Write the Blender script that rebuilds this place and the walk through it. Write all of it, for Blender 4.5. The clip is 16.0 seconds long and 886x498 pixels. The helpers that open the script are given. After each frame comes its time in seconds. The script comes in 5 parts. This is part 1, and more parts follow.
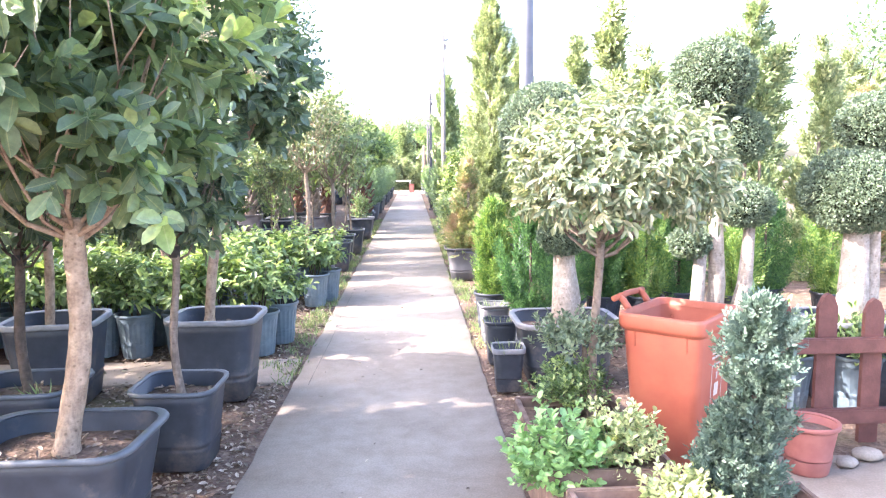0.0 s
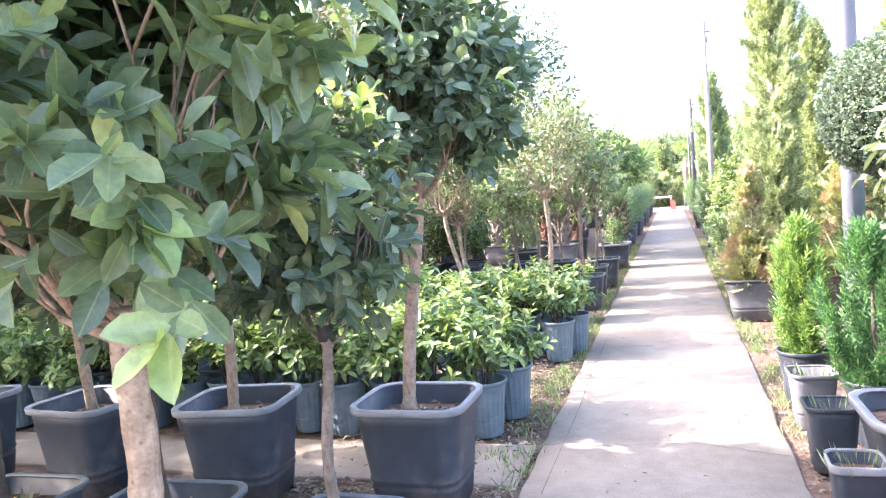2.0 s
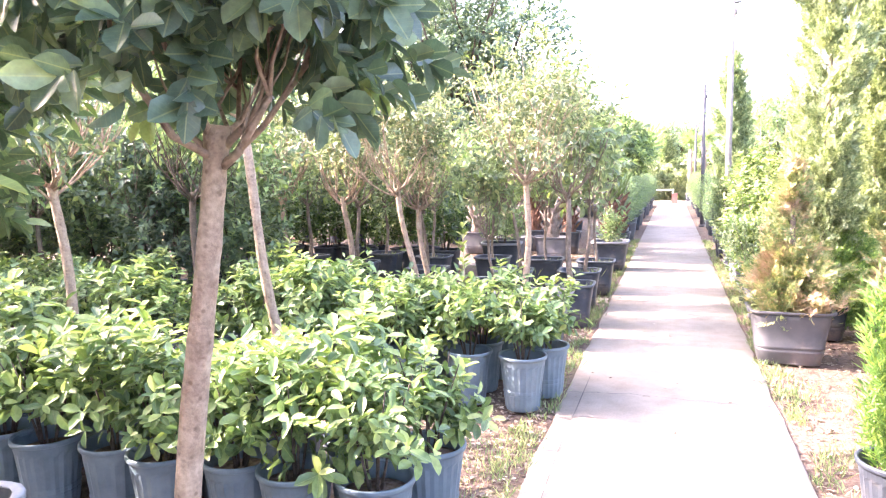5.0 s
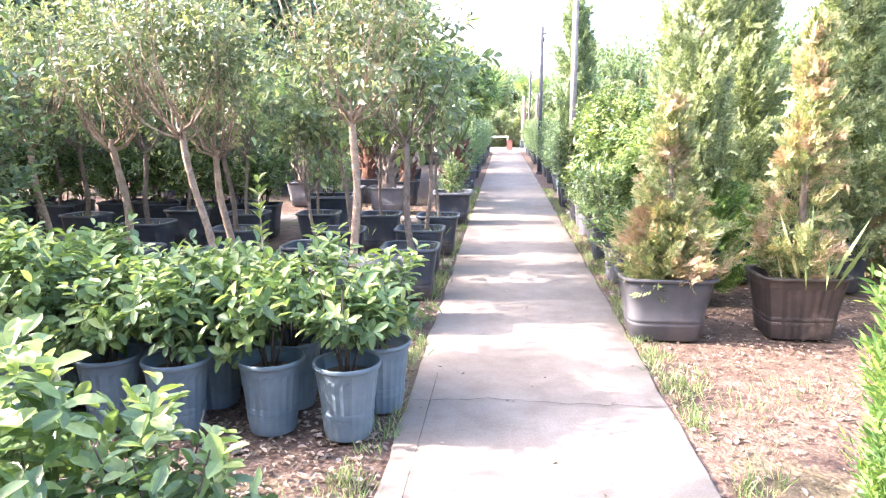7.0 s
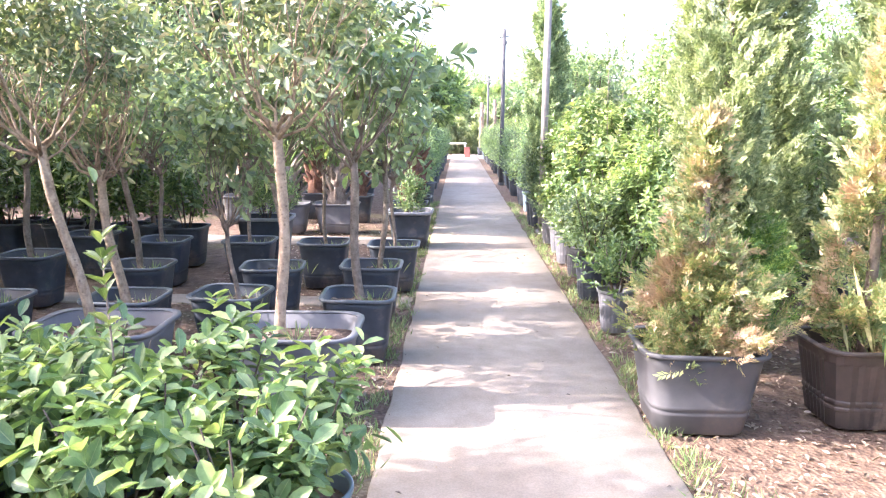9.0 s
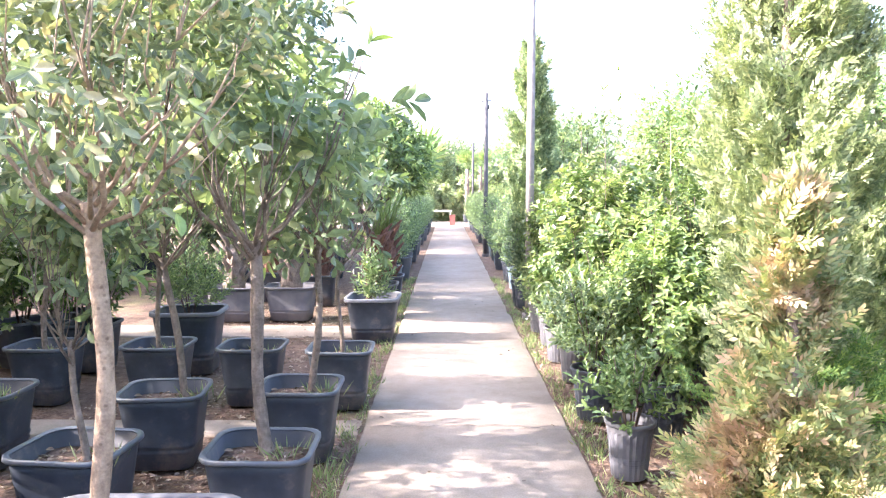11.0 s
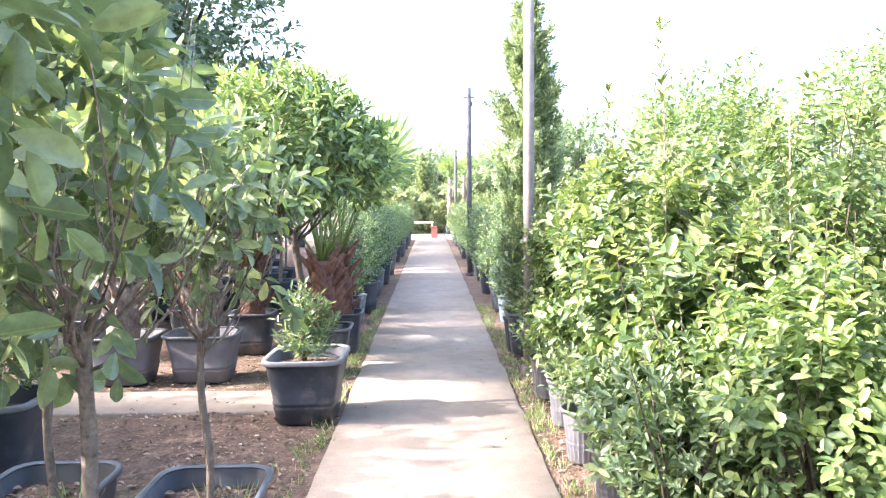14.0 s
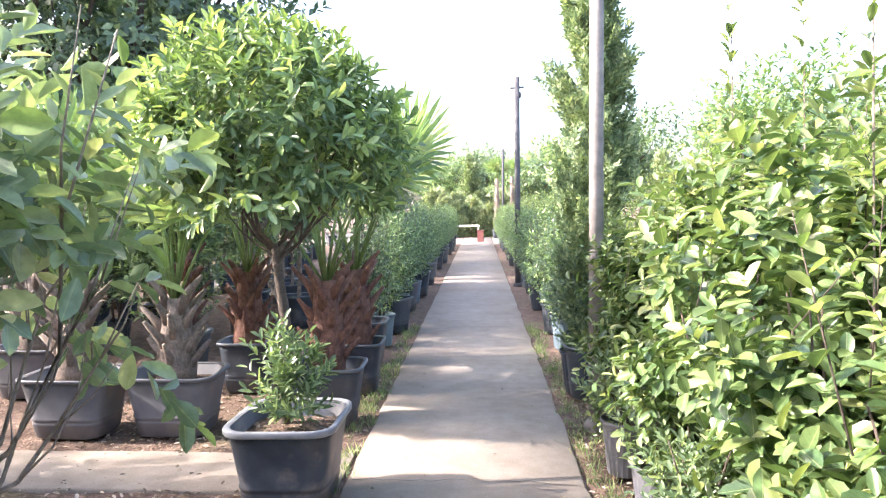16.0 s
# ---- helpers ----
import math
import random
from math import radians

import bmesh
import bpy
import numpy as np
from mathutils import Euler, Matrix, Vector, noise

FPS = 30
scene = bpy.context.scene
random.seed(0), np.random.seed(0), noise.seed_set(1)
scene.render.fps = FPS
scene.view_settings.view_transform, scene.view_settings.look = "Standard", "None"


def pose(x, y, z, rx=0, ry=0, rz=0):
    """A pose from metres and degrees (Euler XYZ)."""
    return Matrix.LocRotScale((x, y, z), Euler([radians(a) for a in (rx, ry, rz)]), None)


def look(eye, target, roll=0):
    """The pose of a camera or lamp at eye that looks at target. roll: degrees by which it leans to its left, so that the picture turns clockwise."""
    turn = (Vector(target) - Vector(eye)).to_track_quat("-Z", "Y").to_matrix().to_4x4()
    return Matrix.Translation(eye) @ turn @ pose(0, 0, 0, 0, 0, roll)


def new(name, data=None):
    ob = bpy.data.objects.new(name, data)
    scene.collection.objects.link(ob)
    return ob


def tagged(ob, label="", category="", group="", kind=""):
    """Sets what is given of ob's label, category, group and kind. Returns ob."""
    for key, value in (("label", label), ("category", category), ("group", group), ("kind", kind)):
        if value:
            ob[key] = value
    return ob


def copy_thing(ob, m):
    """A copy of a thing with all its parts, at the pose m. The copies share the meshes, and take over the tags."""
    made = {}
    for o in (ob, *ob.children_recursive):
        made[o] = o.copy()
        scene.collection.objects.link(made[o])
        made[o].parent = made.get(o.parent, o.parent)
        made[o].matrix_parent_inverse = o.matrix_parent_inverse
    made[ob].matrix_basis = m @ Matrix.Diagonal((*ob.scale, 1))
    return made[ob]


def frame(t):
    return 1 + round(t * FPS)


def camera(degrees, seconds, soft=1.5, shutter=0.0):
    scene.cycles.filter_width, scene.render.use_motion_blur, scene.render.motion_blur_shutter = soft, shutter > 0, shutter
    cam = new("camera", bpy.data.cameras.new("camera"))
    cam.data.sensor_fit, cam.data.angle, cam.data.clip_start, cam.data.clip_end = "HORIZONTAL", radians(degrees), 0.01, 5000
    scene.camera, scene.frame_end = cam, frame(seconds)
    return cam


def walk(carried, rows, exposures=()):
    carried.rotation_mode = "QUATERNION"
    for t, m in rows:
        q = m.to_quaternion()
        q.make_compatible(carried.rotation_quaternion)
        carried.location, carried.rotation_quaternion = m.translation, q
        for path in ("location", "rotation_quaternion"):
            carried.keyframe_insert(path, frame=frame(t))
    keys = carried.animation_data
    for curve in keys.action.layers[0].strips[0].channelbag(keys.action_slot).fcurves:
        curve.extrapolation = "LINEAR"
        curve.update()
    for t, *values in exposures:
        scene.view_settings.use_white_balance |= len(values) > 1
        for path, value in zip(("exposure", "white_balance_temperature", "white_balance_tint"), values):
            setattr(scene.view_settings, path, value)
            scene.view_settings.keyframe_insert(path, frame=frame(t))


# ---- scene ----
cam = camera(64.3, 16.0, soft=1.2)
PATH = [
    (0, (-0.088, 0.405, 1.596), (-0.003, 2.389, 1.365), -0.5),
    (0.5, (-0.141, 0.816, 1.605), (-0.243, 2.802, 1.384), -1.6),
    (1, (-0.139, 1.172, 1.595), (-0.4, 3.146, 1.405), -3.1),
    (1.5, (-0.108, 1.547, 1.616), (-0.552, 3.491, 1.464), -4.4),
    (2, (-0.112, 1.899, 1.602), (-0.739, 3.794, 1.469), -5.0),
    (2.5, (-0.113, 2.238, 1.614), (-0.906, 4.07, 1.493), -4.8),
    (3, (-0.071, 2.604, 1.625), (-1.016, 4.363, 1.504), -4.4),
    (3.5, (-0.081, 2.885, 1.595), (-1.11, 4.596, 1.479), -4.0),
    (4, (-0.161, 3.216, 1.61), (-1.176, 4.935, 1.493), -3.4),
    (4.5, (-0.215, 3.51, 1.59), (-1.08, 5.306, 1.437), -2.1),
    (5, (-0.272, 3.871, 1.6), (-0.887, 5.764, 1.399), -0.8),
    (5.2, (-0.302, 4.005, 1.587), (-0.81, 5.926, 1.362), -0.4),
    (7.3, (-0.536, 5.491, 1.534), (-0.687, 7.45, 1.159), -0.1),
    (7.5, (-0.578, 5.604, 1.55), (-0.716, 7.56, 1.161), -0.0),
    (8, (-0.604, 5.942, 1.543), (-0.718, 7.899, 1.146), 0.3),
    (8.5, (-0.589, 6.293, 1.565), (-0.669, 8.256, 1.189), 0.6),
    (9, (-0.617, 6.689, 1.599), (-0.656, 8.659, 1.259), 0.6),
    (9.5, (-0.595, 7.041, 1.604), (-0.609, 9.022, 1.324), 0.3),
    (10, (-0.521, 7.463, 1.632), (-0.529, 9.453, 1.434), 0.0),
    (10.2, (-0.503, 7.576, 1.651), (-0.512, 9.568, 1.464), 0.2),
    (12.3, (-0.31, 9.331, 1.644), (-0.308, 11.327, 1.527), -0.6),
    (12.5, (-0.341, 9.473, 1.624), (-0.315, 11.469, 1.509), -0.3),
    (13, (-0.299, 9.876, 1.609), (-0.249, 11.871, 1.475), -0.2),
    (13.5, (-0.271, 10.25, 1.612), (-0.224, 12.245, 1.479), -0.3),
    (14, (-0.271, 10.658, 1.651), (-0.238, 12.654, 1.524), -0.5),
    (14.5, (-0.245, 11.02, 1.643), (-0.244, 13.016, 1.52), -0.4),
    (15, (-0.207, 11.412, 1.673), (-0.243, 13.408, 1.554), -0.3),
    (15.5, (-0.211, 11.851, 1.666), (-0.273, 13.846, 1.543), -0.6),
    (16, (-0.179, 12.267, 1.655), (-0.282, 14.261, 1.536), -0.6),
]
EXPOSURES = [(0, 3.33, 6500, 21), (2, 3.4, 6500, 21), (3, 3.8, 6600, 26), (4, 4.1, 6750, 30), (5, 3.9, 6900, 31),
             (7.5, 3.27, 6450, 22), (10, 3.24, 6450, 22), (12.5, 3.3, 6500, 22), (15, 2.9, 6500, 18), (16, 2.75, 6500, 18)]
walk(cam, [(t, look(eye, target, roll)) for t, eye, target, roll in PATH], EXPOSURES)

# ---------- light ----------
SUN_ELEV, SUN_AZ = 33.0, -96.0      # degrees; azimuth clockwise from +y
world = bpy.data.worlds.new("sky")
world.use_nodes = True
scene.world = world
wn = world.node_tree
sky = wn.nodes.new("ShaderNodeTexSky")
sky.sky_type = "NISHITA"
sky.sun_disc = False
sky.sun_elevation = radians(SUN_ELEV)
sky.sun_rotation = radians(SUN_AZ)
sky.air_density, sky.dust_density, sky.ozone_density = 1.0, 4.0, 1.0
wn.links.new(sky.outputs[0], wn.nodes["Background"].inputs[0])
wn.nodes["Background"].inputs[1].default_value = 0.15
sun_data = bpy.data.lights.new("sun", "SUN")
sun_data.energy, sun_data.angle, sun_data.color = 2.3, radians(0.6), (1.0, 0.93, 0.83)
sun = new("sun", sun_data)
_e, _a = radians(SUN_ELEV), radians(SUN_AZ)
SUN_DIR = Vector((math.cos(_e) * math.sin(_a), math.cos(_e) * math.cos(_a), math.sin(_e)))
sun.matrix_world = look(SUN_DIR * 30, (0, 0, 0))


# ---------- materials ----------
def nodes_of(name):
    m = bpy.data.materials.new(name)
    m.use_nodes = True
    return m, m.node_tree.nodes, m.node_tree.links, m.node_tree.nodes["Principled BSDF"]


def ramp(n, stops):
    r = n.new("ShaderNodeValToRGB")
    els = r.color_ramp.elements
    while len(els) < len(stops):
        els.new(0.5)
    for e, (p, c) in zip(els, stops):
        e.position, e.color = p, (*c, 1)
    return r


def tex(n, l, kind, scale, detail=4.0, rough=0.6, coords="Object"):
    c = n.new("ShaderNodeTexCoord")
    t = n.new("ShaderNodeTex" + kind)
    t.inputs["Scale"].default_value = scale
    if kind == "Noise":
        t.inputs["Detail"].default_value = detail
        t.inputs["Roughness"].default_value = rough
    l.new(c.outputs[coords], t.inputs["Vector"])
    return t


def bump(n, l, p, source, strength, distance):
    b = n.new("ShaderNodeBump")
    b.inputs["Strength"].default_value = strength
    b.inputs["Distance"].default_value = distance
    l.new(source, b.inputs["Height"])
    l.new(b.outputs[0], p.inputs["Normal"])


def mixc(n, l, fac, a, b, mode="MIX"):
    x = n.new("ShaderNodeMix")
    x.data_type, x.blend_type = "RGBA", mode
    for src, sock in ((fac, 0), (a, 6), (b, 7)):
        if isinstance(src, (int, float)):
            x.inputs[sock].default_value = src
        elif isinstance(src, tuple):
            x.inputs[sock].default_value = (*src, 1)
        else:
            l.new(src, x.inputs[sock])
    return x.outputs[2]


def leaf_mat(name, stops, rough=0.42, through_light=0.3, glow=(1.05, 1.08, 0.6), patch=None, patch_at=(0.5, 0.62), sat=0.74):
    m, n, l, p = nodes_of(name)
    g = n.new("ShaderNodeNewGeometry")
    r = ramp(n, stops)
    l.new(g.outputs["Random Per Island"], r.inputs[0])
    t = tex(n, l, "Noise", 2.2, 2.0)
    hs = n.new("ShaderNodeHueSaturation")
    mp = n.new("ShaderNodeMapRange")
    mp.inputs[3].default_value, mp.inputs[4].default_value = 1.05, 1.85
    hs.inputs["Saturation"].default_value = sat
    l.new(t.outputs[0], mp.inputs[0])
    l.new(mp.outputs[0], hs.inputs["Value"])
    col = r.outputs[0]
    if patch:
        t2 = tex(n, l, "Noise", 3.4, 3.0)
        pr = ramp(n, [(patch_at[0], (0, 0, 0)), (patch_at[1], (0.9, 0.9, 0.9))])
        l.new(t2.outputs[0], pr.inputs[0])
        col = mixc(n, l, pr.outputs[0], col, patch)
    l.new(col, hs.inputs["Color"])
    # midrib and side veins along each leaf
    uvn, sp = n.new("ShaderNodeTexCoord"), n.new("ShaderNodeSeparateXYZ")
    l.new(uvn.outputs["UV"], sp.inputs[0])
    def calc(op, a, b):
        q = n.new("ShaderNodeMath")
        q.operation = op
        for i, x in enumerate((a, b)):
            if isinstance(x, (int, float)):
                q.inputs[i].default_value = x
            else:
                l.new(x, q.inputs[i])
        return q.outputs[0]
    off = calc("ABSOLUTE", calc("SUBTRACT", sp.outputs[1], 0.5), 0)
    rib = calc("LESS_THAN", off, 0.028)
    side = calc("LESS_THAN", calc("FRACT", calc("MULTIPLY", calc("SUBTRACT", sp.outputs[0], calc("MULTIPLY", off, 0.5)), 8.0), 0), 0.13)
    side = calc("MULTIPLY", side, calc("LESS_THAN", off, 0.44))
    vein = calc("MAXIMUM", calc("MULTIPLY", rib, 0.4), calc("MULTIPLY", side, 0.08))
    leafc = mixc(n, l, vein, hs.outputs[0], (0.42, 0.46, 0.22))
    blot = tex(n, l, "Noise", 38.0, 3.0)
    br = ramp(n, [(0.35, (0.82, 0.82, 0.82)), (0.65, (1.12, 1.12, 1.12))])
    l.new(blot.outputs[0], br.inputs[0])
    leafc = mixc(n, l, 1.0, leafc, br.outputs[0], "MULTIPLY")
    l.new(leafc, p.inputs["Base Color"])
    bump(n, l, p, calc("SUBTRACT", blot.outputs[0], calc("MULTIPLY", vein, 0.8)), 0.25, 0.004)
    p.inputs["Roughness"].default_value = rough
    p.inputs["Specular IOR Level"].default_value = 0.6
    tr = n.new("ShaderNodeBsdfTranslucent")
    tint = mixc(n, l, 1.0, leafc, glow, "MULTIPLY")
    l.new(tint, tr.inputs[0])
    mx = n.new("ShaderNodeMixShader")
    mx.inputs[0].default_value = through_light
    l.new(p.outputs[0], mx.inputs[1])
    l.new(tr.outputs[0], mx.inputs[2])
    l.new(mx.outputs[0], n["Material Output"].inputs[0])
    return m


def plain_mat(name, a, b, scale=9.0, rough=0.6, fine=60.0, relief=0.15, depth=0.004, metal=0.0, dirt=None, dirt_at=(0.55, 0.75)):
    """Two-scale mottled surface with fine relief, optional dirt patches."""
    m, n, l, p = nodes_of(name)
    t1, t2 = tex(n, l, "Noise", scale, 5.0), tex(n, l, "Noise", fine, 3.0)
    r = ramp(n, [(0.3, a), (0.72, b)])
    l.new(t1.outputs[0], r.inputs[0])
    col = r.outputs[0]
    if dirt:
        t3 = tex(n, l, "Noise", scale * 0.45, 6.0, 0.7)
        dr = ramp(n, [(dirt_at[0], (0, 0, 0)), (dirt_at[1], (1, 1, 1))])
        l.new(t3.outputs[0], dr.inputs[0])
        col = mixc(n, l, dr.outputs[0], col, dirt)
    l.new(col, p.inputs["Base Color"])
    rr = n.new("ShaderNodeMapRange")
    rr.inputs[3].default_value, rr.inputs[4].default_value = rough - 0.1, min(1.0, rough + 0.12)
    l.new(t1.outputs[0], rr.inputs[0])
    l.new(rr.outputs[0], p.inputs["Roughness"])
    p.inputs["Metallic"].default_value = metal
    bump(n, l, p, t2.outputs[0], relief, depth)
    return m


def concrete_mat():
    m, n, l, p = nodes_of("worn_concrete")
    big, mid, fine = tex(n, l, "Noise", 0.9, 6.0, 0.65), tex(n, l, "Noise", 6.0, 6.0, 0.7), tex(n, l, "Noise", 90.0, 4.0)
    r = ramp(n, [(0.3, (0.265, 0.222, 0.185)), (0.5, (0.335, 0.286, 0.24)), (0.72, (0.395, 0.343, 0.29))])
    l.new(big.outputs[0], r.inputs[0])
    r2 = ramp(n, [(0.35, (0.78, 0.76, 0.74)), (0.6, (1.0, 1.0, 1.0))])
    l.new(mid.outputs[0], r2.inputs[0])
    c = mixc(n, l, 0.8, r.outputs[0], r2.outputs[0], "MULTIPLY")
    r3 = ramp(n, [(0.42, (0.8, 0.8, 0.8)), (0.6, (1.06, 1.06, 1.06))])
    l.new(fine.outputs[0], r3.inputs[0])
    c = mixc(n, l, 0.6, c, r3.outputs[0], "MULTIPLY")
    v = tex(n, l, "Voronoi", 60.0)
    sp = ramp(n, [(0.03, (1, 1, 1)), (0.07, (0, 0, 0))])
    l.new(v.outputs["Distance"], sp.inputs[0])
    c = mixc(n, l, sp.outputs[0], c, (0.2, 0.18, 0.16))
    l.new(c, p.inputs["Base Color"])
    p.inputs["Roughness"].default_value = 0.88
    bump(n, l, p, mid.outputs[0], 0.25, 0.01)
    return m


def soil_mat():
    m, n, l, p = nodes_of("soil_with_litter")
    big, mid, fine = tex(n, l, "Noise", 0.7, 5.0, 0.6), tex(n, l, "Noise", 9.0, 6.0, 0.7), tex(n, l, "Voronoi", 42.0)
    r = ramp(n, [(0.3, (0.075, 0.05, 0.04)), (0.55, (0.165, 0.115, 0.09)), (0.75, (0.26, 0.20, 0.16))])
    l.new(mid.outputs[0], r.inputs[0])
    r2 = ramp(n, [(0.0, (0.75, 0.6, 0.5)), (0.5, (1.0, 0.95, 0.9)), (1.0, (1.3, 1.25, 1.15))])
    l.new(fine.outputs["Color"], r2.inputs[0])
    c = mixc(n, l, 0.8, r.outputs[0], r2.outputs[0], "MULTIPLY")
    gr = ramp(n, [(0.56, (0, 0, 0)), (0.7, (0.55, 0.55, 0.55))])
    l.new(big.outputs[0], gr.inputs[0])
    c = mixc(n, l, gr.outputs[0], c, (0.16, 0.17, 0.07))
    l.new(c, p.inputs["Base Color"])
    p.inputs["Roughness"].default_value = 0.95
    bump(n, l, p, fine.outputs["Distance"], 0.6, 0.02)
    return m


def bark_mat(name, a, b, ring=30.0):
    m, n, l, p = nodes_of(name)
    t, f = tex(n, l, "Noise", 14.0, 6.0, 0.7), tex(n, l, "Noise", 55.0, 4.0)
    r = ramp(n, [(0.32, a), (0.68, b)])
    l.new(t.outputs[0], r.inputs[0])
    k = tex(n, l, "Voronoi", ring)
    kr = ramp(n, [(0.10, (0.45, 0.42, 0.4)), (0.24, (1.0, 1.0, 1.0))])
    l.new(k.outputs["Distance"], kr.inputs[0])
    col = mixc(n, l, 0.75, r.outputs[0], kr.outputs[0], "MULTIPLY")
    fr = ramp(n, [(0.38, (0.8, 0.8, 0.8)), (0.62, (1.12, 1.12, 1.12))])
    l.new(f.outputs[0], fr.inputs[0])
    l.new(mixc(n, l, 1.0, col, fr.outputs[0], "MULTIPLY"), p.inputs["Base Color"])
    p.inputs["Roughness"].default_value = 0.85
    bump(n, l, p, f.outputs[0], 0.6, 0.012)
    return m


CONCRETE, SOIL = concrete_mat(), soil_mat()
CRACK = plain_mat("crack_dirt", (0.05, 0.04, 0.035), (0.12, 0.1, 0.085), 20)
POT_DARK = plain_mat("dark_grey_plastic", (0.023, 0.03, 0.044), (0.048, 0.06, 0.08), 7, 0.46, 90, 0.1, 0.002, dirt=(0.2, 0.165, 0.14), dirt_at=(0.52, 0.8))
POT_RIM = plain_mat("faded_grey_plastic", (0.17, 0.18, 0.20), (0.30, 0.31, 0.335), 10, 0.5, 120, 0.1, 0.002, dirt=(0.3, 0.27, 0.24), dirt_at=(0.6, 0.85))
# rim grey, a step paler than POT_DARK
POT_EDGE = plain_mat("mid_grey_plastic", (0.062, 0.078, 0.10), (0.12, 0.138, 0.165), 9, 0.42, 110, 0.1, 0.002, dirt=(0.24, 0.21, 0.18), dirt_at=(0.6, 0.85))
POT_GREY = plain_mat("grey_plastic", (0.095, 0.10, 0.118), (0.155, 0.158, 0.175), 6, 0.5, 90, 0.1, 0.002, dirt=(0.22, 0.19, 0.17), dirt_at=(0.55, 0.8))
POT_SLATE = plain_mat("slate_grey_plastic", (0.058, 0.06, 0.07), (0.098, 0.098, 0.108), 6, 0.55, 90, 0.1, 0.002, dirt=(0.16, 0.135, 0.12), dirt_at=(0.55, 0.8))
POT_BLUE = plain_mat("blue_grey_plastic", (0.10, 0.15, 0.19), (0.175, 0.235, 0.28), 8, 0.5, 90, 0.1, 0.002, dirt=(0.3, 0.28, 0.25), dirt_at=(0.6, 0.85))
POT_BROWN = plain_mat("brown_black_plastic", (0.03, 0.026, 0.027), (0.08, 0.062, 0.056), 6, 0.5, 70, 0.15, 0.003, dirt=(0.26, 0.2, 0.16), dirt_at=(0.55, 0.8))
POT_PINK = plain_mat("faded_terracotta", (0.26, 0.09, 0.08), (0.37, 0.15, 0.13), 9, 0.7)
BIN_RED = plain_mat("orange_red_plastic", (0.40, 0.105, 0.068), (0.50, 0.155, 0.10), 4, 0.48, 90, 0.08, 0.002, dirt=(0.42, 0.2, 0.15), dirt_at=(0.55, 0.85))
WHITE_PRINT = plain_mat("worn_white_print", (0.5, 0.42, 0.38), (0.72, 0.66, 0.62), 30, 0.6)
RUBBER = plain_mat("black_rubber", (0.02, 0.02, 0.02), (0.045, 0.045, 0.045), 30, 0.8)
FENCE_WOOD = plain_mat("maroon_painted_wood", (0.085, 0.03, 0.028), (0.16, 0.065, 0.055), 12, 0.6, 50, 0.4, 0.006)
TROUGH_WOOD = plain_mat("weathered_brown_wood", (0.12, 0.075, 0.06), (0.27, 0.19, 0.16), 12, 0.8, 60, 0.4, 0.006)
POLE_STEEL = plain_mat("blue_grey_painted_steel", (0.13, 0.145, 0.19), (0.2, 0.215, 0.26), 5, 0.5, 70, 0.1, 0.002, dirt=(0.28, 0.26, 0.26), dirt_at=(0.55, 0.8))
POLE_WOOD = plain_mat("grey_weathered_pole", (0.16, 0.145, 0.14), (0.3, 0.27, 0.26), 9, 0.8, 60, 0.3, 0.005)
POLE_DARK = plain_mat("dark_weathered_pole", (0.05, 0.05, 0.06), (0.11, 0.11, 0.12), 9, 0.7, 60, 0.3, 0.005)
BARK_PALE = bark_mat("pale_tan_bark", (0.26, 0.18, 0.13), (0.47, 0.36, 0.27))
BARK_GREY = bark_mat("grey_brown_bark", (0.14, 0.11, 0.09), (0.30, 0.24, 0.20))
BARK_DARK = bark_mat("dark_brown_bark", (0.055, 0.042, 0.036), (0.14, 0.105, 0.085))
BARK_TOPIARY = bark_mat("pale_peeled_trunk", (0.30, 0.25, 0.21), (0.55, 0.48, 0.42))
BARK_PALM = bark_mat("red_brown_palm_fibre", (0.075, 0.034, 0.027), (0.25, 0.125, 0.09))
TWINE = plain_mat("black_tie", (0.02, 0.02, 0.022), (0.05, 0.05, 0.05), 30, 0.7)
# near-black green for the added cores: the shade inside clipped heads as colour
CORE = plain_mat("dark_core_fill", (0.012, 0.02, 0.01), (0.03, 0.045, 0.02), 20, 0.95, 40, 0.6, 0.02)

L_FICUS = leaf_mat("deep_green_glossy_leaf", [(0.0, (0.052, 0.112, 0.055)), (0.55, (0.095, 0.175, 0.078)), (0.85, (0.15, 0.25, 0.092)), (1.0, (0.27, 0.36, 0.11))], 0.3, 0.42)
L_DARK = leaf_mat("dark_green_leaf", [(0.0, (0.042, 0.092, 0.06)), (0.7, (0.085, 0.158, 0.095)), (1.0, (0.18, 0.265, 0.12))], 0.3, 0.36)
L_SHRUB = leaf_mat("fresh_green_leaf", [(0.0, (0.045, 0.11, 0.03)), (0.5, (0.09, 0.19, 0.045)), (0.85, (0.18, 0.30, 0.06)), (1.0, (0.34, 0.44, 0.12))], 0.36, 0.32)
L_FIELD = leaf_mat("olive_green_leaf", [(0.0, (0.05, 0.095, 0.035)), (0.5, (0.09, 0.15, 0.05)), (0.8, (0.18, 0.23, 0.085)), (1.0, (0.34, 0.26, 0.12))], 0.42, 0.34, sat=0.62)
L_BROAD = leaf_mat("broad_green_leaf", [(0.0, (0.07, 0.135, 0.06)), (0.5, (0.12, 0.205, 0.08)), (0.85, (0.2, 0.29, 0.1)), (1.0, (0.36, 0.38, 0.13))], 0.28, 0.38, sat=0.66)
L_LIGHT = leaf_mat("light_green_leaf", [(0.0, (0.05, 0.095, 0.028)), (0.4, (0.10, 0.155, 0.042)), (0.8, (0.18, 0.235, 0.066)), (1.0, (0.30, 0.33, 0.13))], 0.28, 0.32, sat=0.88)
